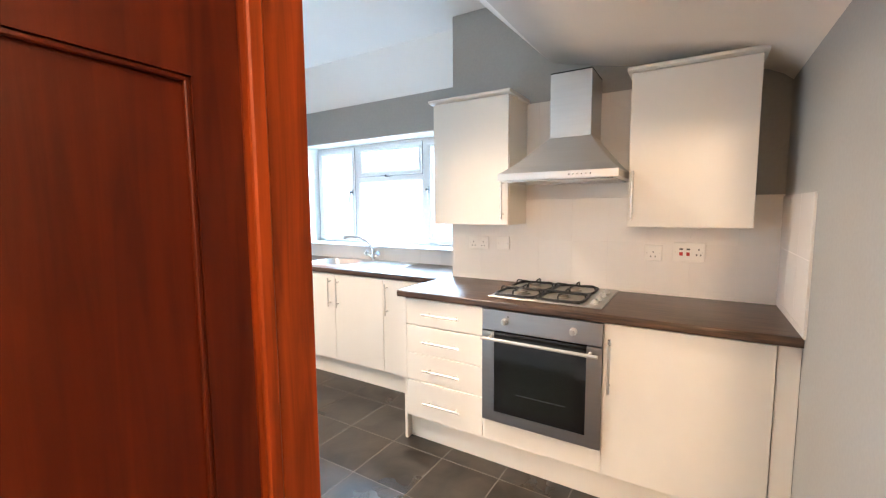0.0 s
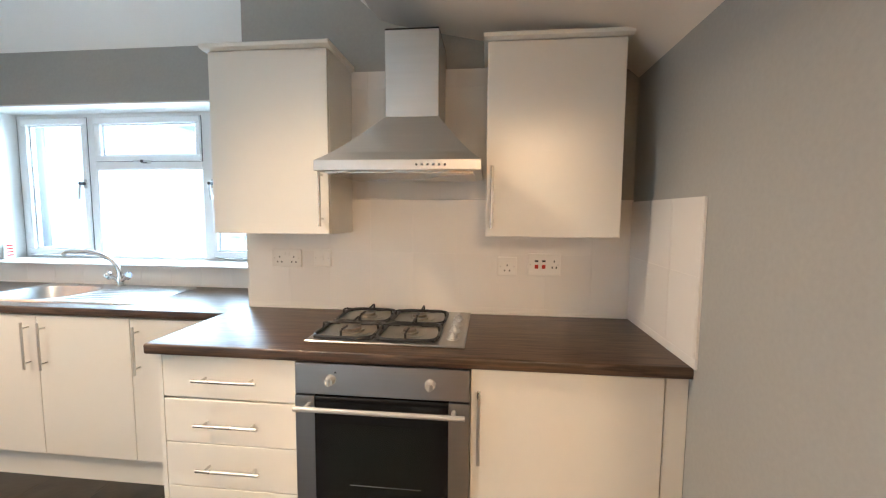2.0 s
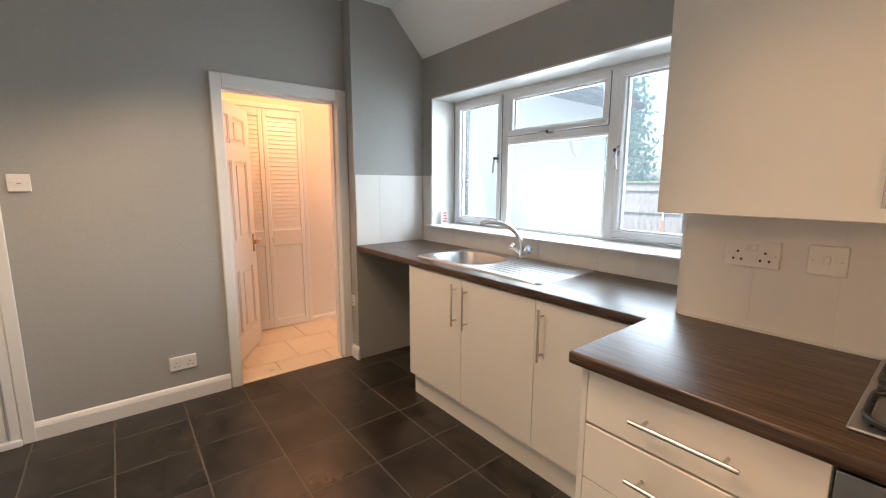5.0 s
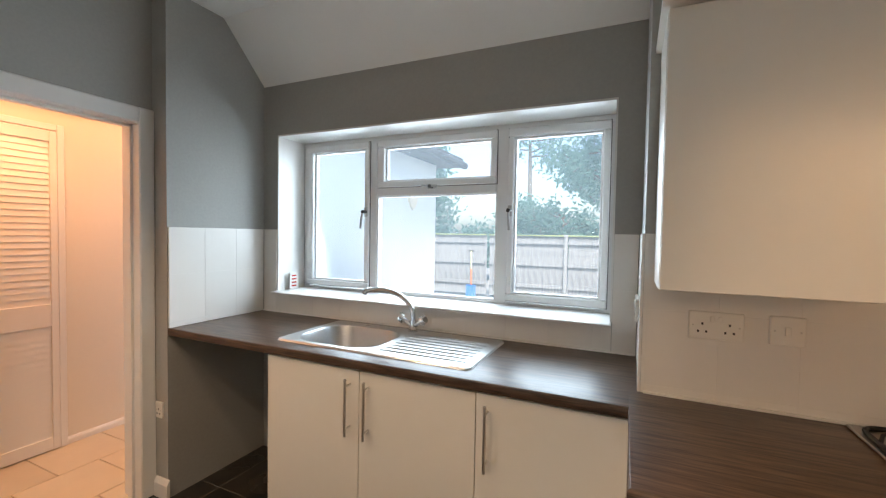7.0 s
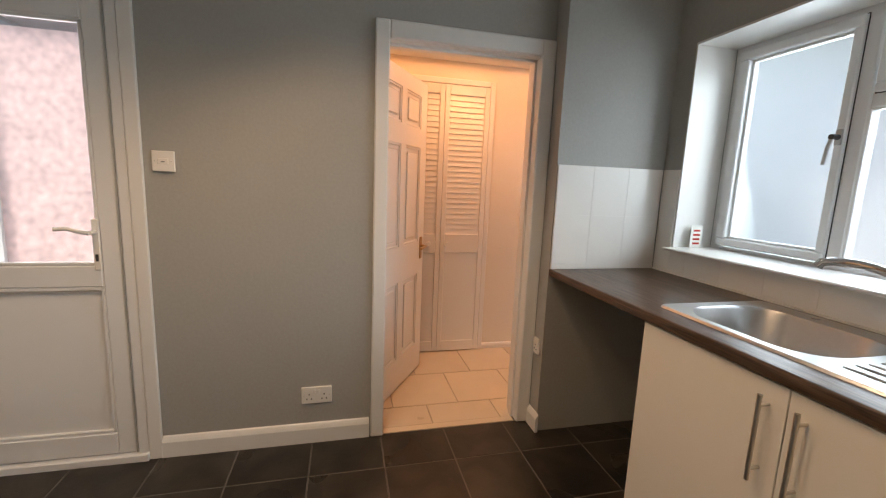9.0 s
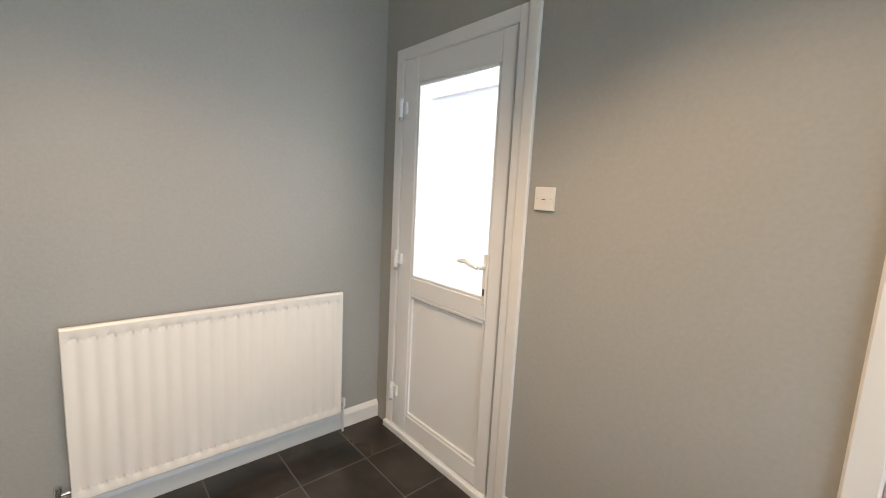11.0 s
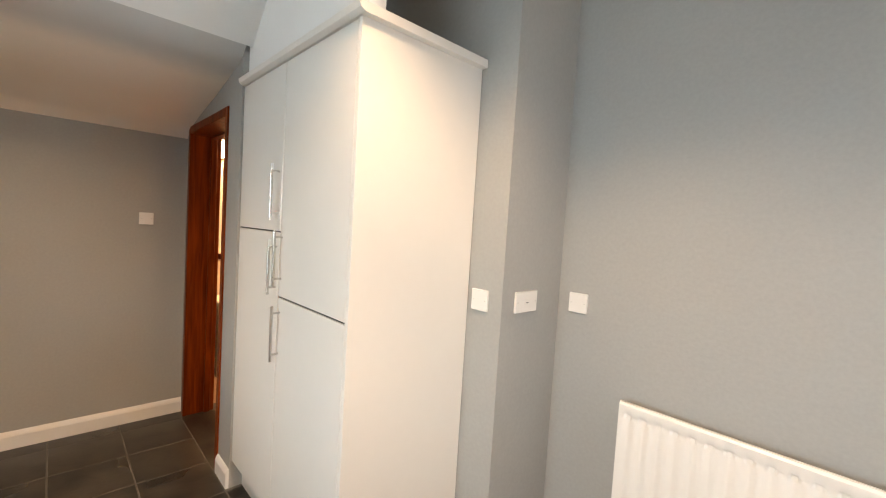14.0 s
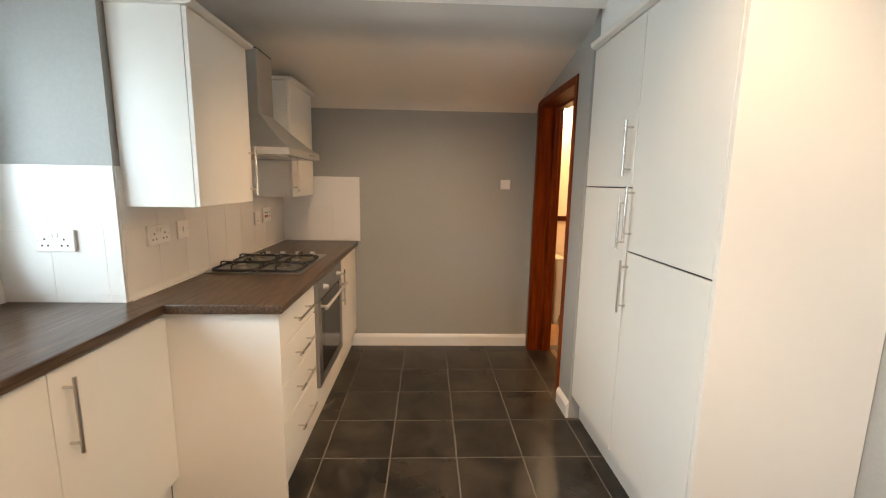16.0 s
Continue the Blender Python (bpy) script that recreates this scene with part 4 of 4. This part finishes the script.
piece("basin", bm, BASIN, sink, "", True)
for k in range(8):
    bm = bmesh.new()
    y = 0.585 + 0.044 * k
    sweep(bm, [(-2.83, y, 0.9135), (-2.79, y, 0.915), (-2.5, y, 0.915), (-2.43, y, 0.9135)], 0.0065, 8)
    piece("drainer_rib", bm, BASIN, sink, "", True)
bm = bmesh.new()
tube(bm, (-3.1, 0.745, 0.768), (-3.1, 0.745, 0.771), 0.042, 24)
piece("waste", bm, CHROME, sink, "chromed waste", True)
bm = bmesh.new()
tube(bm, (-3.15, 0.955, 0.918), (-3.15, 0.955, 0.922), 0.012, 14)
piece("plug_hole", bm, CHROME, sink, "", True)
tap = thing("mixer_tap", -2.868, 0.955, 0.918, "chrome swan-neck mixer tap with two cross-head handles", "tap")
TX, TY = -2.868, 0.955
bm = bmesh.new()
tube(bm, (TX, TY, 0.918), (TX, TY, 0.926), 0.027, 20)
tube(bm, (TX, TY, 0.926), (TX, TY, 0.975), 0.017, 18, 0.02)
piece("body", bm, CHROME, tap, "", True)
bm = bmesh.new()
pts = [(TX, TY, 0.96), (TX, TY, 0.985)]
for k in range(1, 11):
    a = radians(9 * k)
    f = 1 - math.cos(a)
    pts.append((TX - 0.15 * f, TY - 0.12 * f, 0.985 + 0.155 * math.sin(a)))
pts += [(TX - 0.175, TY - 0.14, 1.139), (TX - 0.192, TY - 0.154, 1.133), (TX - 0.2, TY - 0.16, 1.118)]
sweep(bm, pts, 0.0135, 12)
piece("spout", bm, CHROME, tap, "", True)
for s in (-1, 1):
    bm = bmesh.new()
    p, q = Vector((TX, TY, 0.945)), Vector((TX + s * 0.056, TY - 0.012, 0.98))
    tube(bm, p, q, 0.012, 14)
    e = q + (q - p).normalized() * 0.022
    tube(bm, q, e, 0.024, 14, 0.02)
    for k in range(4):
        a = k * math.pi / 2
        w = Vector((0, math.cos(a), math.sin(a))) * 0.028
        tube(bm, (q + e) / 2, (q + e) / 2 + w, 0.006, 8)
    piece("tap_handle", bm, CHROME, tap, "", True)

# ---- tall units ----
TF = -1.47


def tall_unit(x0, x1, zsplit, hx, label):
    u = thing("tall_cabinet", (x0 + x1) / 2, TF, 0, label, "cabinet", "tall larder units")
    piece("body", bx(x0 + 0.001, x1 - 0.001, YA + 0.004, TF - 0.02, 0.15, 2.1), CARCASS, u)
    for z0, z1, hz in ((0.15, zsplit, zsplit - 0.15), (zsplit + 0.004, 2.098, zsplit + 0.17)):
        d = front(u, x0, x1, TF, z0, z1, "door", -1)
        bar_handle(d, (hx, TF, hz), (0, 0, 1), out=(0, 1, 0))
    # dark strip deep in the gap, so the line between the doors reads dark
    piece("gap_strip", bx(x0 + 0.003, x1 - 0.003, TF - 0.0178, TF - 0.007, zsplit - 0.001, zsplit + 0.005), SLOT, u, "dark strip set in the gap between the doors")
    piece("plinth", bx(x0, x1, TF - 0.07, TF - 0.055, 0, 0.148), DOORWHITE, u)
    return u


tall_unit(-1.665, -1.145, 1.388, -1.636, "tall cream-white larder cupboard with two doors")
u = tall_unit(-2.222, -1.668, 1.112, -1.692, "tall cream-white fridge housing with two doors")
piece("end_panel", bx(-2.242, -2.223, YA + 0.003, TF, 0.0, 2.1, bev=0.001), DOORWHITE, u)
bm = bmesh.new()
prism(bm, [(TF + 0.03, 2.128), (TF + 0.024, 2.11), (TF + 0.006, 2.1), (YA + 0.004, 2.1), (YA + 0.004, 2.132), (TF + 0.028, 2.132)], 0, -2.27, -1.142)
tagged(part("cornice", bm, DOORWHITE), "cream-white moulded cornice along the tall units", "cornice")

# ---- radiator ----
rad = thing("radiator", -3.318, YS + 0.06, 0.143, "white single-panel steel radiator below the switch plates", "radiator")
rx0, rx1, rz0, rz1, ry = -3.873, -2.763, 0.143, 0.826, -2.36
bm = bmesh.new()
n = 20
pitch = (rx1 - rx0 - 0.03) / n
pts = [(rx0 + 0.003, ry - 0.012), (rx0 + 0.006, ry)]
for k in range(n):
    x = rx0 + 0.015 + k * pitch
    pts += [(x + pitch * f, ry - d) for f, d in ((0.2, 0), (0.36, 0.0045), (0.64, 0.0045), (0.8, 0))]
pts += [(rx1 - 0.006, ry), (rx1 - 0.003, ry - 0.012)]
zsr = [(rz0, -0.006, 0), (rz0 + 0.008, 0, 0), (rz0 + 0.034, 0, 0), (rz0 + 0.042, 0, 1.7), (rz0 + 0.05, 0, 1.7), (rz0 + 0.062, 0, 1), (rz1 - 0.062, 0, 1), (rz1 - 0.05, 0, 1.7), (rz1 - 0.042, 0, 1.7), (rz1 - 0.034, 0, 0), (rz1 - 0.008, 0, 0), (rz1, -0.006, 0)]
grid = [[bm.verts.new((x, (ry + (y - ry) * g if ry - y < 0.0115 else y) + off, z)) for x, y in pts] for z, off, g in zsr]
for a, b in zip(grid, grid[1:]):
    for k in range(len(pts) - 1):
        bm.faces.new((a[k], a[k + 1], b[k + 1], b[k]))
box(bm, rx0 + 0.003, rx1 - 0.003, ry - 0.022, ry - 0.0125, rz0, rz1)
piece("panel", bm, RADW, rad, "", True)
for x in (rx0 + 0.2, rx1 - 0.2):
    piece("bracket", bx(x - 0.02, x + 0.02, YS, ry - 0.02, 0.25, 0.7), RADW, rad)
for s, x in ((-1, rx0), (1, rx1)):
    v = piece("valve", tb((x + s * 0.035, ry - 0.056, 0.165), (x, ry - 0.056, 0.165), 0.009), CHROME, rad, "small chrome radiator valve", True)
    bm = bmesh.new()
    tube(bm, (x + s * 0.035, ry - 0.056, 0.15), (x + s * 0.035, ry - 0.056, 0.2), 0.012, 12)
    part("valve_cap", bm, PLATE if s < 0 else CHROME, v, "", True)
    bm = bmesh.new()
    tube(bm, (x + s * 0.035, ry - 0.056, 0.0), (x + s * 0.035, ry - 0.056, 0.15), 0.0065, 10)
    part("pipe", bm, TRIM, v, "", True)


# ---- plates ----
def plate(name, label, category, m, w, h=0.086, kind="blank", group="white wall plates"):
    """A plastic plate in the plane x, z facing -y, put at the pose m."""
    bm = bmesh.new()
    box(bm, -w / 2, w / 2, -0.011, 0, -h / 2, h / 2, 0.003, 2)
    p = new(name)
    p.matrix_world = m
    tagged(p, label, category, group)
    part("faceplate", bm, PLATE, p)
    for s in (-1, 1):
        bm = bmesh.new()
        tube(bm, (s * (w / 2 - 0.012), -0.0112, 0), (s * (w / 2 - 0.012), -0.012, 0), 0.003, 8)
        part("screw", bm, HANDLE, p)
    if kind == "double":
        for s in (-1, 1):
            c = s * 0.036
            for a, b in ((0, 0.012), (-0.011, -0.012), (0.011, -0.012)):
                part("pin_slot", bx(c + a - 0.0028, c + a + 0.0028, -0.0122, -0.011, b - 0.004 - 0.006, b + 0.003 - 0.006), SLOT, p)
            part("rocker", bx(c - s * 0.026 - 0.006, c - s * 0.026 + 0.006, -0.0145, -0.011, 0.012, 0.03, bev=0.001), PLATE, p)
    elif kind == "single":
        for a, b in ((0, 0.012), (-0.011, -0.012), (0.011, -0.012)):
            part("pin_slot", bx(a - 0.0028, a + 0.0028, -0.0122, -0.011, b - 0.01, b - 0.003), SLOT, p)
    elif kind == "switch":
        part("rocker", bx(-0.007, 0.007, -0.016, -0.011, -0.013, 0.013, bev=0.001), PLATE, p)
    elif kind == "spur":
        part("fuse_cover", bx(-0.02, 0.02, -0.0135, -0.011, -0.012, 0.012, bev=0.001), PLATE, p)
        part("slot", bx(-0.008, 0.008, -0.0145, -0.0135, -0.004, -0.001), SLOT, p)
    elif kind == "cooker":
        for c in (-0.034, -0.002):
            part("rocker", bx(c - 0.008, c + 0.008, -0.0155, -0.011, -0.018, 0.0, bev=0.001), RED, p, "red switch rocker")
            part("neon", bx(c - 0.008, c + 0.008, -0.013, -0.011, 0.012, 0.02), SLOT, p)
        for a, b in ((0.045, 0.016), (0.036, -0.012), (0.054, -0.012)):
            part("pin_slot", bx(a - 0.0028, a + 0.0028, -0.0122, -0.011, b - 0.005, b + 0.004), SLOT, p)
    return p


ty = YH - 0.009
plate("socket", "white double socket on the hob wall tiles", "socket", pose(-1.6, ty, 1.155), 0.146, kind="double")
plate("switch_plate", "white fused switch plate on the hob wall tiles", "switch", pose(-1.422, ty, 1.158), 0.086, kind="switch")
plate("switch_plate", "white switch plate on tiles near the cooker switch", "switch", pose(-0.545, ty, 1.136), 0.086, kind="single")
plate("cooker_switch", "white cooker control plate with red switches", "switch", pose(-0.38, ty, 1.147), 0.146, 0.1, kind="cooker")
plate("socket", "white double socket on the tiled wall return", "socket", pose(XC - 0.009, 0.82, 1.155, 0, 0, -90), 0.146, kind="double")
plate("switch_plate", "white plate on the grey end wall", "switch", pose(0, -1.23, 1.388, 0, 0, -90), 0.08, 0.08)
plate("light_switch", "white light switch beside the back door", "switch", pose(XW, -1.35, 1.369, 0, 0, 90), 0.086, kind="spur")
plate("socket", "white double socket low on the grey wall", "socket", pose(XW, -0.735, 0.254, 0, 0, 90), 0.146, kind="double")
plate("switch_plate", "white blank plate beside the tall unit", "switch", pose(-2.312, YA, 1.167, 0, 0, 180), 0.086)
plate("switch_plate", "white fused plate on the wall return", "switch", pose(-2.42, -2.19, 1.167, 0, 0, -90), 0.146, kind="spur")
plate("switch_plate", "white blank plate above the radiator", "switch", pose(-2.52, YS, 1.157, 0, 0, 180), 0.086)
plate("socket", "small white socket on the narrow pier face", "socket", pose(-4.1, 0.425, 0.47), 0.06, kind="single")

# ---- outside ----
boxes("ground", [(-60, 60, 1.36, 80, -0.25, -0.06), (-60, -4.275, -40, 1.36, -0.25, -0.06)], PATIO, "grey paved yard", "paving")
ext = thing("house_extension", -4.4, 2.7, 0, "white rendered single-storey house extension with dark eaves", "building")
piece("wall", bx(-7, -4.35, 1.55, 4.3, -0.06, 2.5), RENDERW, ext)
bm = bmesh.new()
prism(bm, [(-7, 2.5), (-4.05, 2.37), (-4.05, 2.5), (-7, 3.6)], 1, 1.3, 4.55)
piece("roof", bm, FASCIA, ext)
bm = bmesh.new()
tube(bm, (-4.3, 1.75, -0.06), (-4.3, 1.75, 2.35), 0.034, 12)
piece("downpipe", bm, FASCIA, ext, "dark downpipe", True)
bm = bmesh.new()
tube(bm, (-4.02, 1.3, 2.4), (-4.02, 4.55, 2.4), 0.05, 10)
piece("gutter", bm, FASCIA, ext, "dark gutter", True)
bm = bmesh.new()
prism(bm, [(3.5, 2.0), (3.72, 2.0), (3.72, 1.86), (3.67, 1.77), (3.61, 1.72), (3.55, 1.77), (3.5, 1.86)], 0, -4.35, -4.32)
piece("wall_plaque", bm, CREAM, ext, "pale shield-shaped wall plaque")
nb = thing("neighbour_house", -6.1, -3, 0, "neighbouring house wall, pink pebbledash beside white render", "building")
piece("wall", bx(-6.6, -6.0, -3.15, 0.9, -0.06, 2.33), PINK, nb)
piece("wall", bx(-6.6, -5.97, -12, -3.15, -0.06, 4.4), RENDERW, nb)
piece("upper_wall", bx(-6.6, -5.955, -4.3, -3.15, 2.42, 4.38), PINK, nb)
piece("eaves", bx(-6.6, -5.93, -3.15, 0.9, 2.45, 2.62), PINKPLAIN, nb)
piece("gutter_line", bx(-6.0, -5.96, -2.35, 0.9, 2.31, 2.36), FASCIA, nb)
rag = random.Random(8)
for k in range(16):
    y = -2.35 + 0.2 * k
    piece("wall_stain", bx(-6.0, -5.994, y, y + rag.uniform(0.05, 0.18), 2.31 - rag.uniform(0.01, 0.06), 2.31), FASCIA, nb)

fence = thing("fence", -3.5, 8.6, 0, "weathered grey timber panel fence with concrete posts", "fence")
random.seed(4)
post_mesh = mesh_of(bx(-0.04, 0.04, -0.055, 0.055, -0.08, 1.47, bev=0.008), "post", CONCRETE)
board_meshes = []
for k in range(4):
    board_meshes.append(mesh_of(bx(0, 0.146, -0.008, 0.008, 0.0, 1.42 + 0.006 * k), "fence_board", FENCEW))
for i in range(9):
    x = -12.32 + 1.83 * i
    if i != 4:
        p = new("post", post_mesh)
        p.parent = fence
        p.matrix_parent_inverse = Matrix.Translation(fence.location).inverted()
        p.matrix_basis = pose(x, 8.6, 0)
    for j in range(12):
        b = new("fence_board", board_meshes[random.randrange(4)])
        b.parent = fence
        b.matrix_parent_inverse = Matrix.Translation(fence.location).inverted()
        b.matrix_basis = pose(x + 0.06 + 0.146 * j, 8.6 + 0.012 * (j % 2), 0, 0, 0, random.uniform(-1.5, 1.5))
    piece("capping", bx(x + 0.04, x + 1.79, 8.55, 8.65, 1.425, 1.462, bev=0.006), MOSS, fence, "mossy timber capping")
    for z in (0.25, 0.75, 1.25):
        piece("rail", bx(x + 0.055, x + 1.775, 8.545, 8.59, z, z + 0.07), FENCEW, fence)
spade = thing("garden_spade", -5.2, 8.3, -0.06, "garden spade with a blue blade leaning on the fence", "spade")
bm = bmesh.new()
tube(bm, (-5.27, 8.25, 0.18), (-5.32, 8.365, 0.62), 0.02, 10)
piece("socket", bm, ORANGE, spade, "orange lower shaft", True)
bm = bmesh.new()
tube(bm, (-5.32, 8.365, 0.615), (-5.37, 8.48, 1.05), 0.017, 10)
piece("shaft", bm, PALEWOOD, spade, "pale wooden upper shaft", True)
piece("blade", bx(-5.39, -5.15, 8.2, 8.225, -0.06, 0.26, bev=0.008), BLUE, spade, "blue blade")
bm = bmesh.new()
tube(bm, (-5.43, 8.48, 1.05), (-5.31, 8.48, 1.05), 0.018, 8)
piece("grip", bm, IRON, spade)


def tree(x, y, h, spread, low, seed, count, label, droop=0.0, first=0.25, leaf=0.085):
    """first: how far up the trunk the limbs begin; low: the height under which no leaf hangs."""
    rng = random.Random(seed)
    t = thing("tree", x, y, -0.06, label, "tree", "garden trees")
    bm = bmesh.new()
    top = Vector((x + rng.uniform(-0.3, 0.3), y, h * 0.9))
    tube(bm, (x, y, -0.06), top, 0.13, 9, 0.03)
    tips = []
    for k in range(26):
        f = rng.uniform(first, 0.98)
        p = Vector((x, y, 0)).lerp(top, f)
        a = rng.uniform(0, 2 * math.pi)
        d = Vector((math.cos(a), math.sin(a), rng.uniform(-0.1, 0.6))) * spread * rng.uniform(0.5, 1.0) * (1.15 - 0.6 * abs(f - 0.5))
        tube(bm, p, p + d, 0.035, 6, 0.008)
        for u in (0.45, 0.7, 0.9, 1.05):
            q = p + d * u
            tips.append(q)
            tube(bm, q, q + Vector((rng.gauss(0, 0.2), rng.gauss(0, 0.2), rng.gauss(0, 0.2) - 0.4 * droop)), 0.01, 4, 0.003)
    piece("trunk", bm, BARK, t)
    verts, faces = [], []
    for k in range(count):
        c = rng.choice(tips) + Vector((rng.gauss(0, 0.2), rng.gauss(0, 0.2), rng.gauss(0, 0.2) - droop * rng.random()))
        if c.z < low:
            continue
        u = Vector((rng.gauss(0, 1), rng.gauss(0, 1), rng.gauss(0, 1))).normalized()
        v = u.orthogonal().normalized()
        s = leaf * rng.uniform(0.6, 1.3)
        n0 = len(verts)
        verts += [c - u * s, c + v * s * 0.45, c + u * s, c - v * s * 0.45]
        faces.append((n0, n0 + 1, n0 + 2, n0 + 3))
    me = bpy.data.meshes.new("crown")
    me.from_pydata([tuple(v) for v in verts], [], faces)
    me.materials.append(LEAF)
    inside(t, new("crown", me))
    return t


tree(-2.5, 12.5, 6.0, 1.7, 0.6, 1, 9000, "broad green garden tree behind the fence")
tree(-0.6, 13.5, 6.5, 1.9, 0.8, 2, 6000, "broad green garden tree behind the fence")
tree(-7.2, 10.0, 6.2, 0.55, 1.45, 3, 5000, "narrow drooping dark green tree beyond the fence", 0.9, 0.4)
tree(-5.3, 14.5, 7.6, 1.3, 3.7, 7, 2200, "tall thin-crowned tree behind the fence", 0.2, 0.62)
for hx, hy, hh, seed in ((-4.9, 11.6, 2.5, 11), (-3.6, 11.2, 2.3, 12), (-6.3, 12.2, 1.7, 13), (-8.2, 12.6, 1.6, 14)):
    tree(hx, hy, hh, 0.75, 0.4, seed, 2600, "low green bush just behind the fence", 0.0, 0.3)

# ---- wall tiles ----
TH = 0.008
TM = {}


def tile_mesh(w, h, material, name, bev=0.0006):
    key = (round(w, 4), round(h, 4), name)
    if key not in TM:
        bm = bmesh.new()
        b = bev
        lo = [bm.verts.new(p) for p in ((0, 0, 0), (w, 0, 0), (w, 0, h), (0, 0, h))]
        hi = [bm.verts.new(p) for p in ((b, -TH, b), (w - b, -TH, b), (w - b, -TH, h - b), (b, -TH, h - b))]
        bm.faces.new(hi)
        for k in range(4):
            bm.faces.new((lo[k], lo[(k + 1) % 4], hi[(k + 1) % 4], hi[k]))
        TM[key] = mesh_of(bm, name, material)
    return TM[key]


def tile_field(parent, m, width, rows, first=0.0, pitch=0.203, gap=0.0012):
    """Wall tiles over a field that starts at m and runs along its x axis; rows: (z0, z1)."""
    cuts = [0.0]
    x = first or pitch
    while x < width - 0.01:
        cuts.append(x)
        x += pitch
    cuts.append(width)
    for z0, z1 in rows:
        for a, b in zip(cuts, cuts[1:]):
            ob = new("tile", tile_mesh(b - a - gap, z1 - z0 - gap, TILEW, "tile"))
            ob.parent = parent
            ob.matrix_basis = m @ pose(a + gap / 2, 0, z0 + gap / 2)
    bm = bmesh.new()
    box(bm, 0.001, width - 0.001, -0.0068, 0, rows[0][0], rows[-1][1] - 0.001)
    g = part("grout", bm, GROUTW, parent)
    g.matrix_basis = m


R3 = [(0.91, 0.94), (0.94, 1.19), (1.19, 1.44)]
wall_hob = bpy.data.objects["wall_north_hob"]
tile_field(wall_hob, pose(XC - 0.0, YH - 0.0005, 0), -XC, R3, 0.01)
tile_field(wall_hob, pose(-1.273, YH - 0.0005, 0), 0.633, [(1.44, 1.69), (1.69, 1.94), (1.94, 2.02)], 0.08)
tile_field(wall_hob, pose(XC, YW, 0, 0, 0, -90), YW - YH + 0.004, R3)
wall_e = bpy.data.objects["wall_east"]
tile_field(wall_e, pose(-0.0005, YH - 0.01, 0, 0, 0, -90), 0.62, [(0.91, 0.94), (0.94, 1.19), (1.19, 1.432)])
pier = bpy.data.objects["wall_pier"]
tile_field(pier, pose(XN + 0.0005, 0.43, 0, 0, 0, 90), YW - 0.43 - 0.01, R3, 0.2)
wall_w = bpy.data.objects["wall_north_window"]
tile_field(wall_w, pose(XN + 0.01, YW - 0.0005, 0), 0.11, R3)
tile_field(wall_w, pose(-3.92, YW - 0.0005, 0), 2.005, [(0.91, 1.033)], 0.1)
tile_field(wall_w, pose(-1.915, YW - 0.0005, 0), 0.1, R3)

# ---- floor tiles ----
PX, PY, GAP = 0.3415, 0.342, 0.0036
FT = {}
for i in range(-1, 13):
    for j in range(-1, 11):
        x0, x1 = max(-3.89 + PX * (i - 1), XW), min(-3.89 + PX * i, 0.0)
        y0, y1 = max(-2.126 + PY * (j - 1), YS), min(-2.126 + PY * j, YW)
        if x1 - x0 < 0.02 or y1 - y0 < 0.02:
            continue
        cx, cy = (x0 + x1) / 2, (y0 + y1) / 2
        if cx > -1.805 and cy > YH or (cx > -1.14 and cy < YD - 0.1) or (cx > -2.42 and cy < YA):
            continue
        w, h = round(x1 - x0 - GAP, 4), round(y1 - y0 - GAP, 4)
        if (w, h) not in FT:
            bm = bmesh.new()
            lo = [bm.verts.new(p) for p in ((0, 0, -0.008), (w, 0, -0.008), (w, h, -0.008), (0, h, -0.008))]
            hi = [bm.verts.new(p) for p in ((0.002, 0.002, 0), (w - 0.002, 0.002, 0), (w - 0.002, h - 0.002, 0), (0.002, h - 0.002, 0))]
            bm.faces.new(hi)
            for k in range(4):
                bm.faces.new((lo[k], lo[(k + 1) % 4], hi[(k + 1) % 4], hi[k]))
            FT[(w, h)] = mesh_of(bm, "floor_tile", TILEF)
        ob = new("floor_tile", FT[(w, h)])
        ob.parent = FLOOR
        ob.matrix_basis = pose(x0 + GAP / 2, y0 + GAP / 2, 0)
lobby_floor = bpy.data.objects["floor_lobby"]
LT = {}
for i in range(3):
    for j in range(6):
        x0, x1 = -5.2 + 0.4 * i, min(-5.2 + 0.4 * (i + 1), -4.2)
        off = 0.2 * (i % 2)
        y0, y1 = max(-0.52 + 0.4 * j - off, -0.52), min(-0.52 + 0.4 * (j + 1) - off, 1.5)
        if y1 - y0 < 0.03:
            continue
        w, h = round(x1 - x0 - 0.006, 4), round(y1 - y0 - 0.006, 4)
        if (w, h) not in LT:
            LT[(w, h)] = mesh_of(bx(0, w, 0, h, -0.012, 0.002, bev=0.002), "floor_tile", STONE)
        ob = new("floor_tile", LT[(w, h)])
        ob.parent = lobby_floor
        ob.matrix_basis = pose(x0 + 0.003, y0 + 0.003, 0)
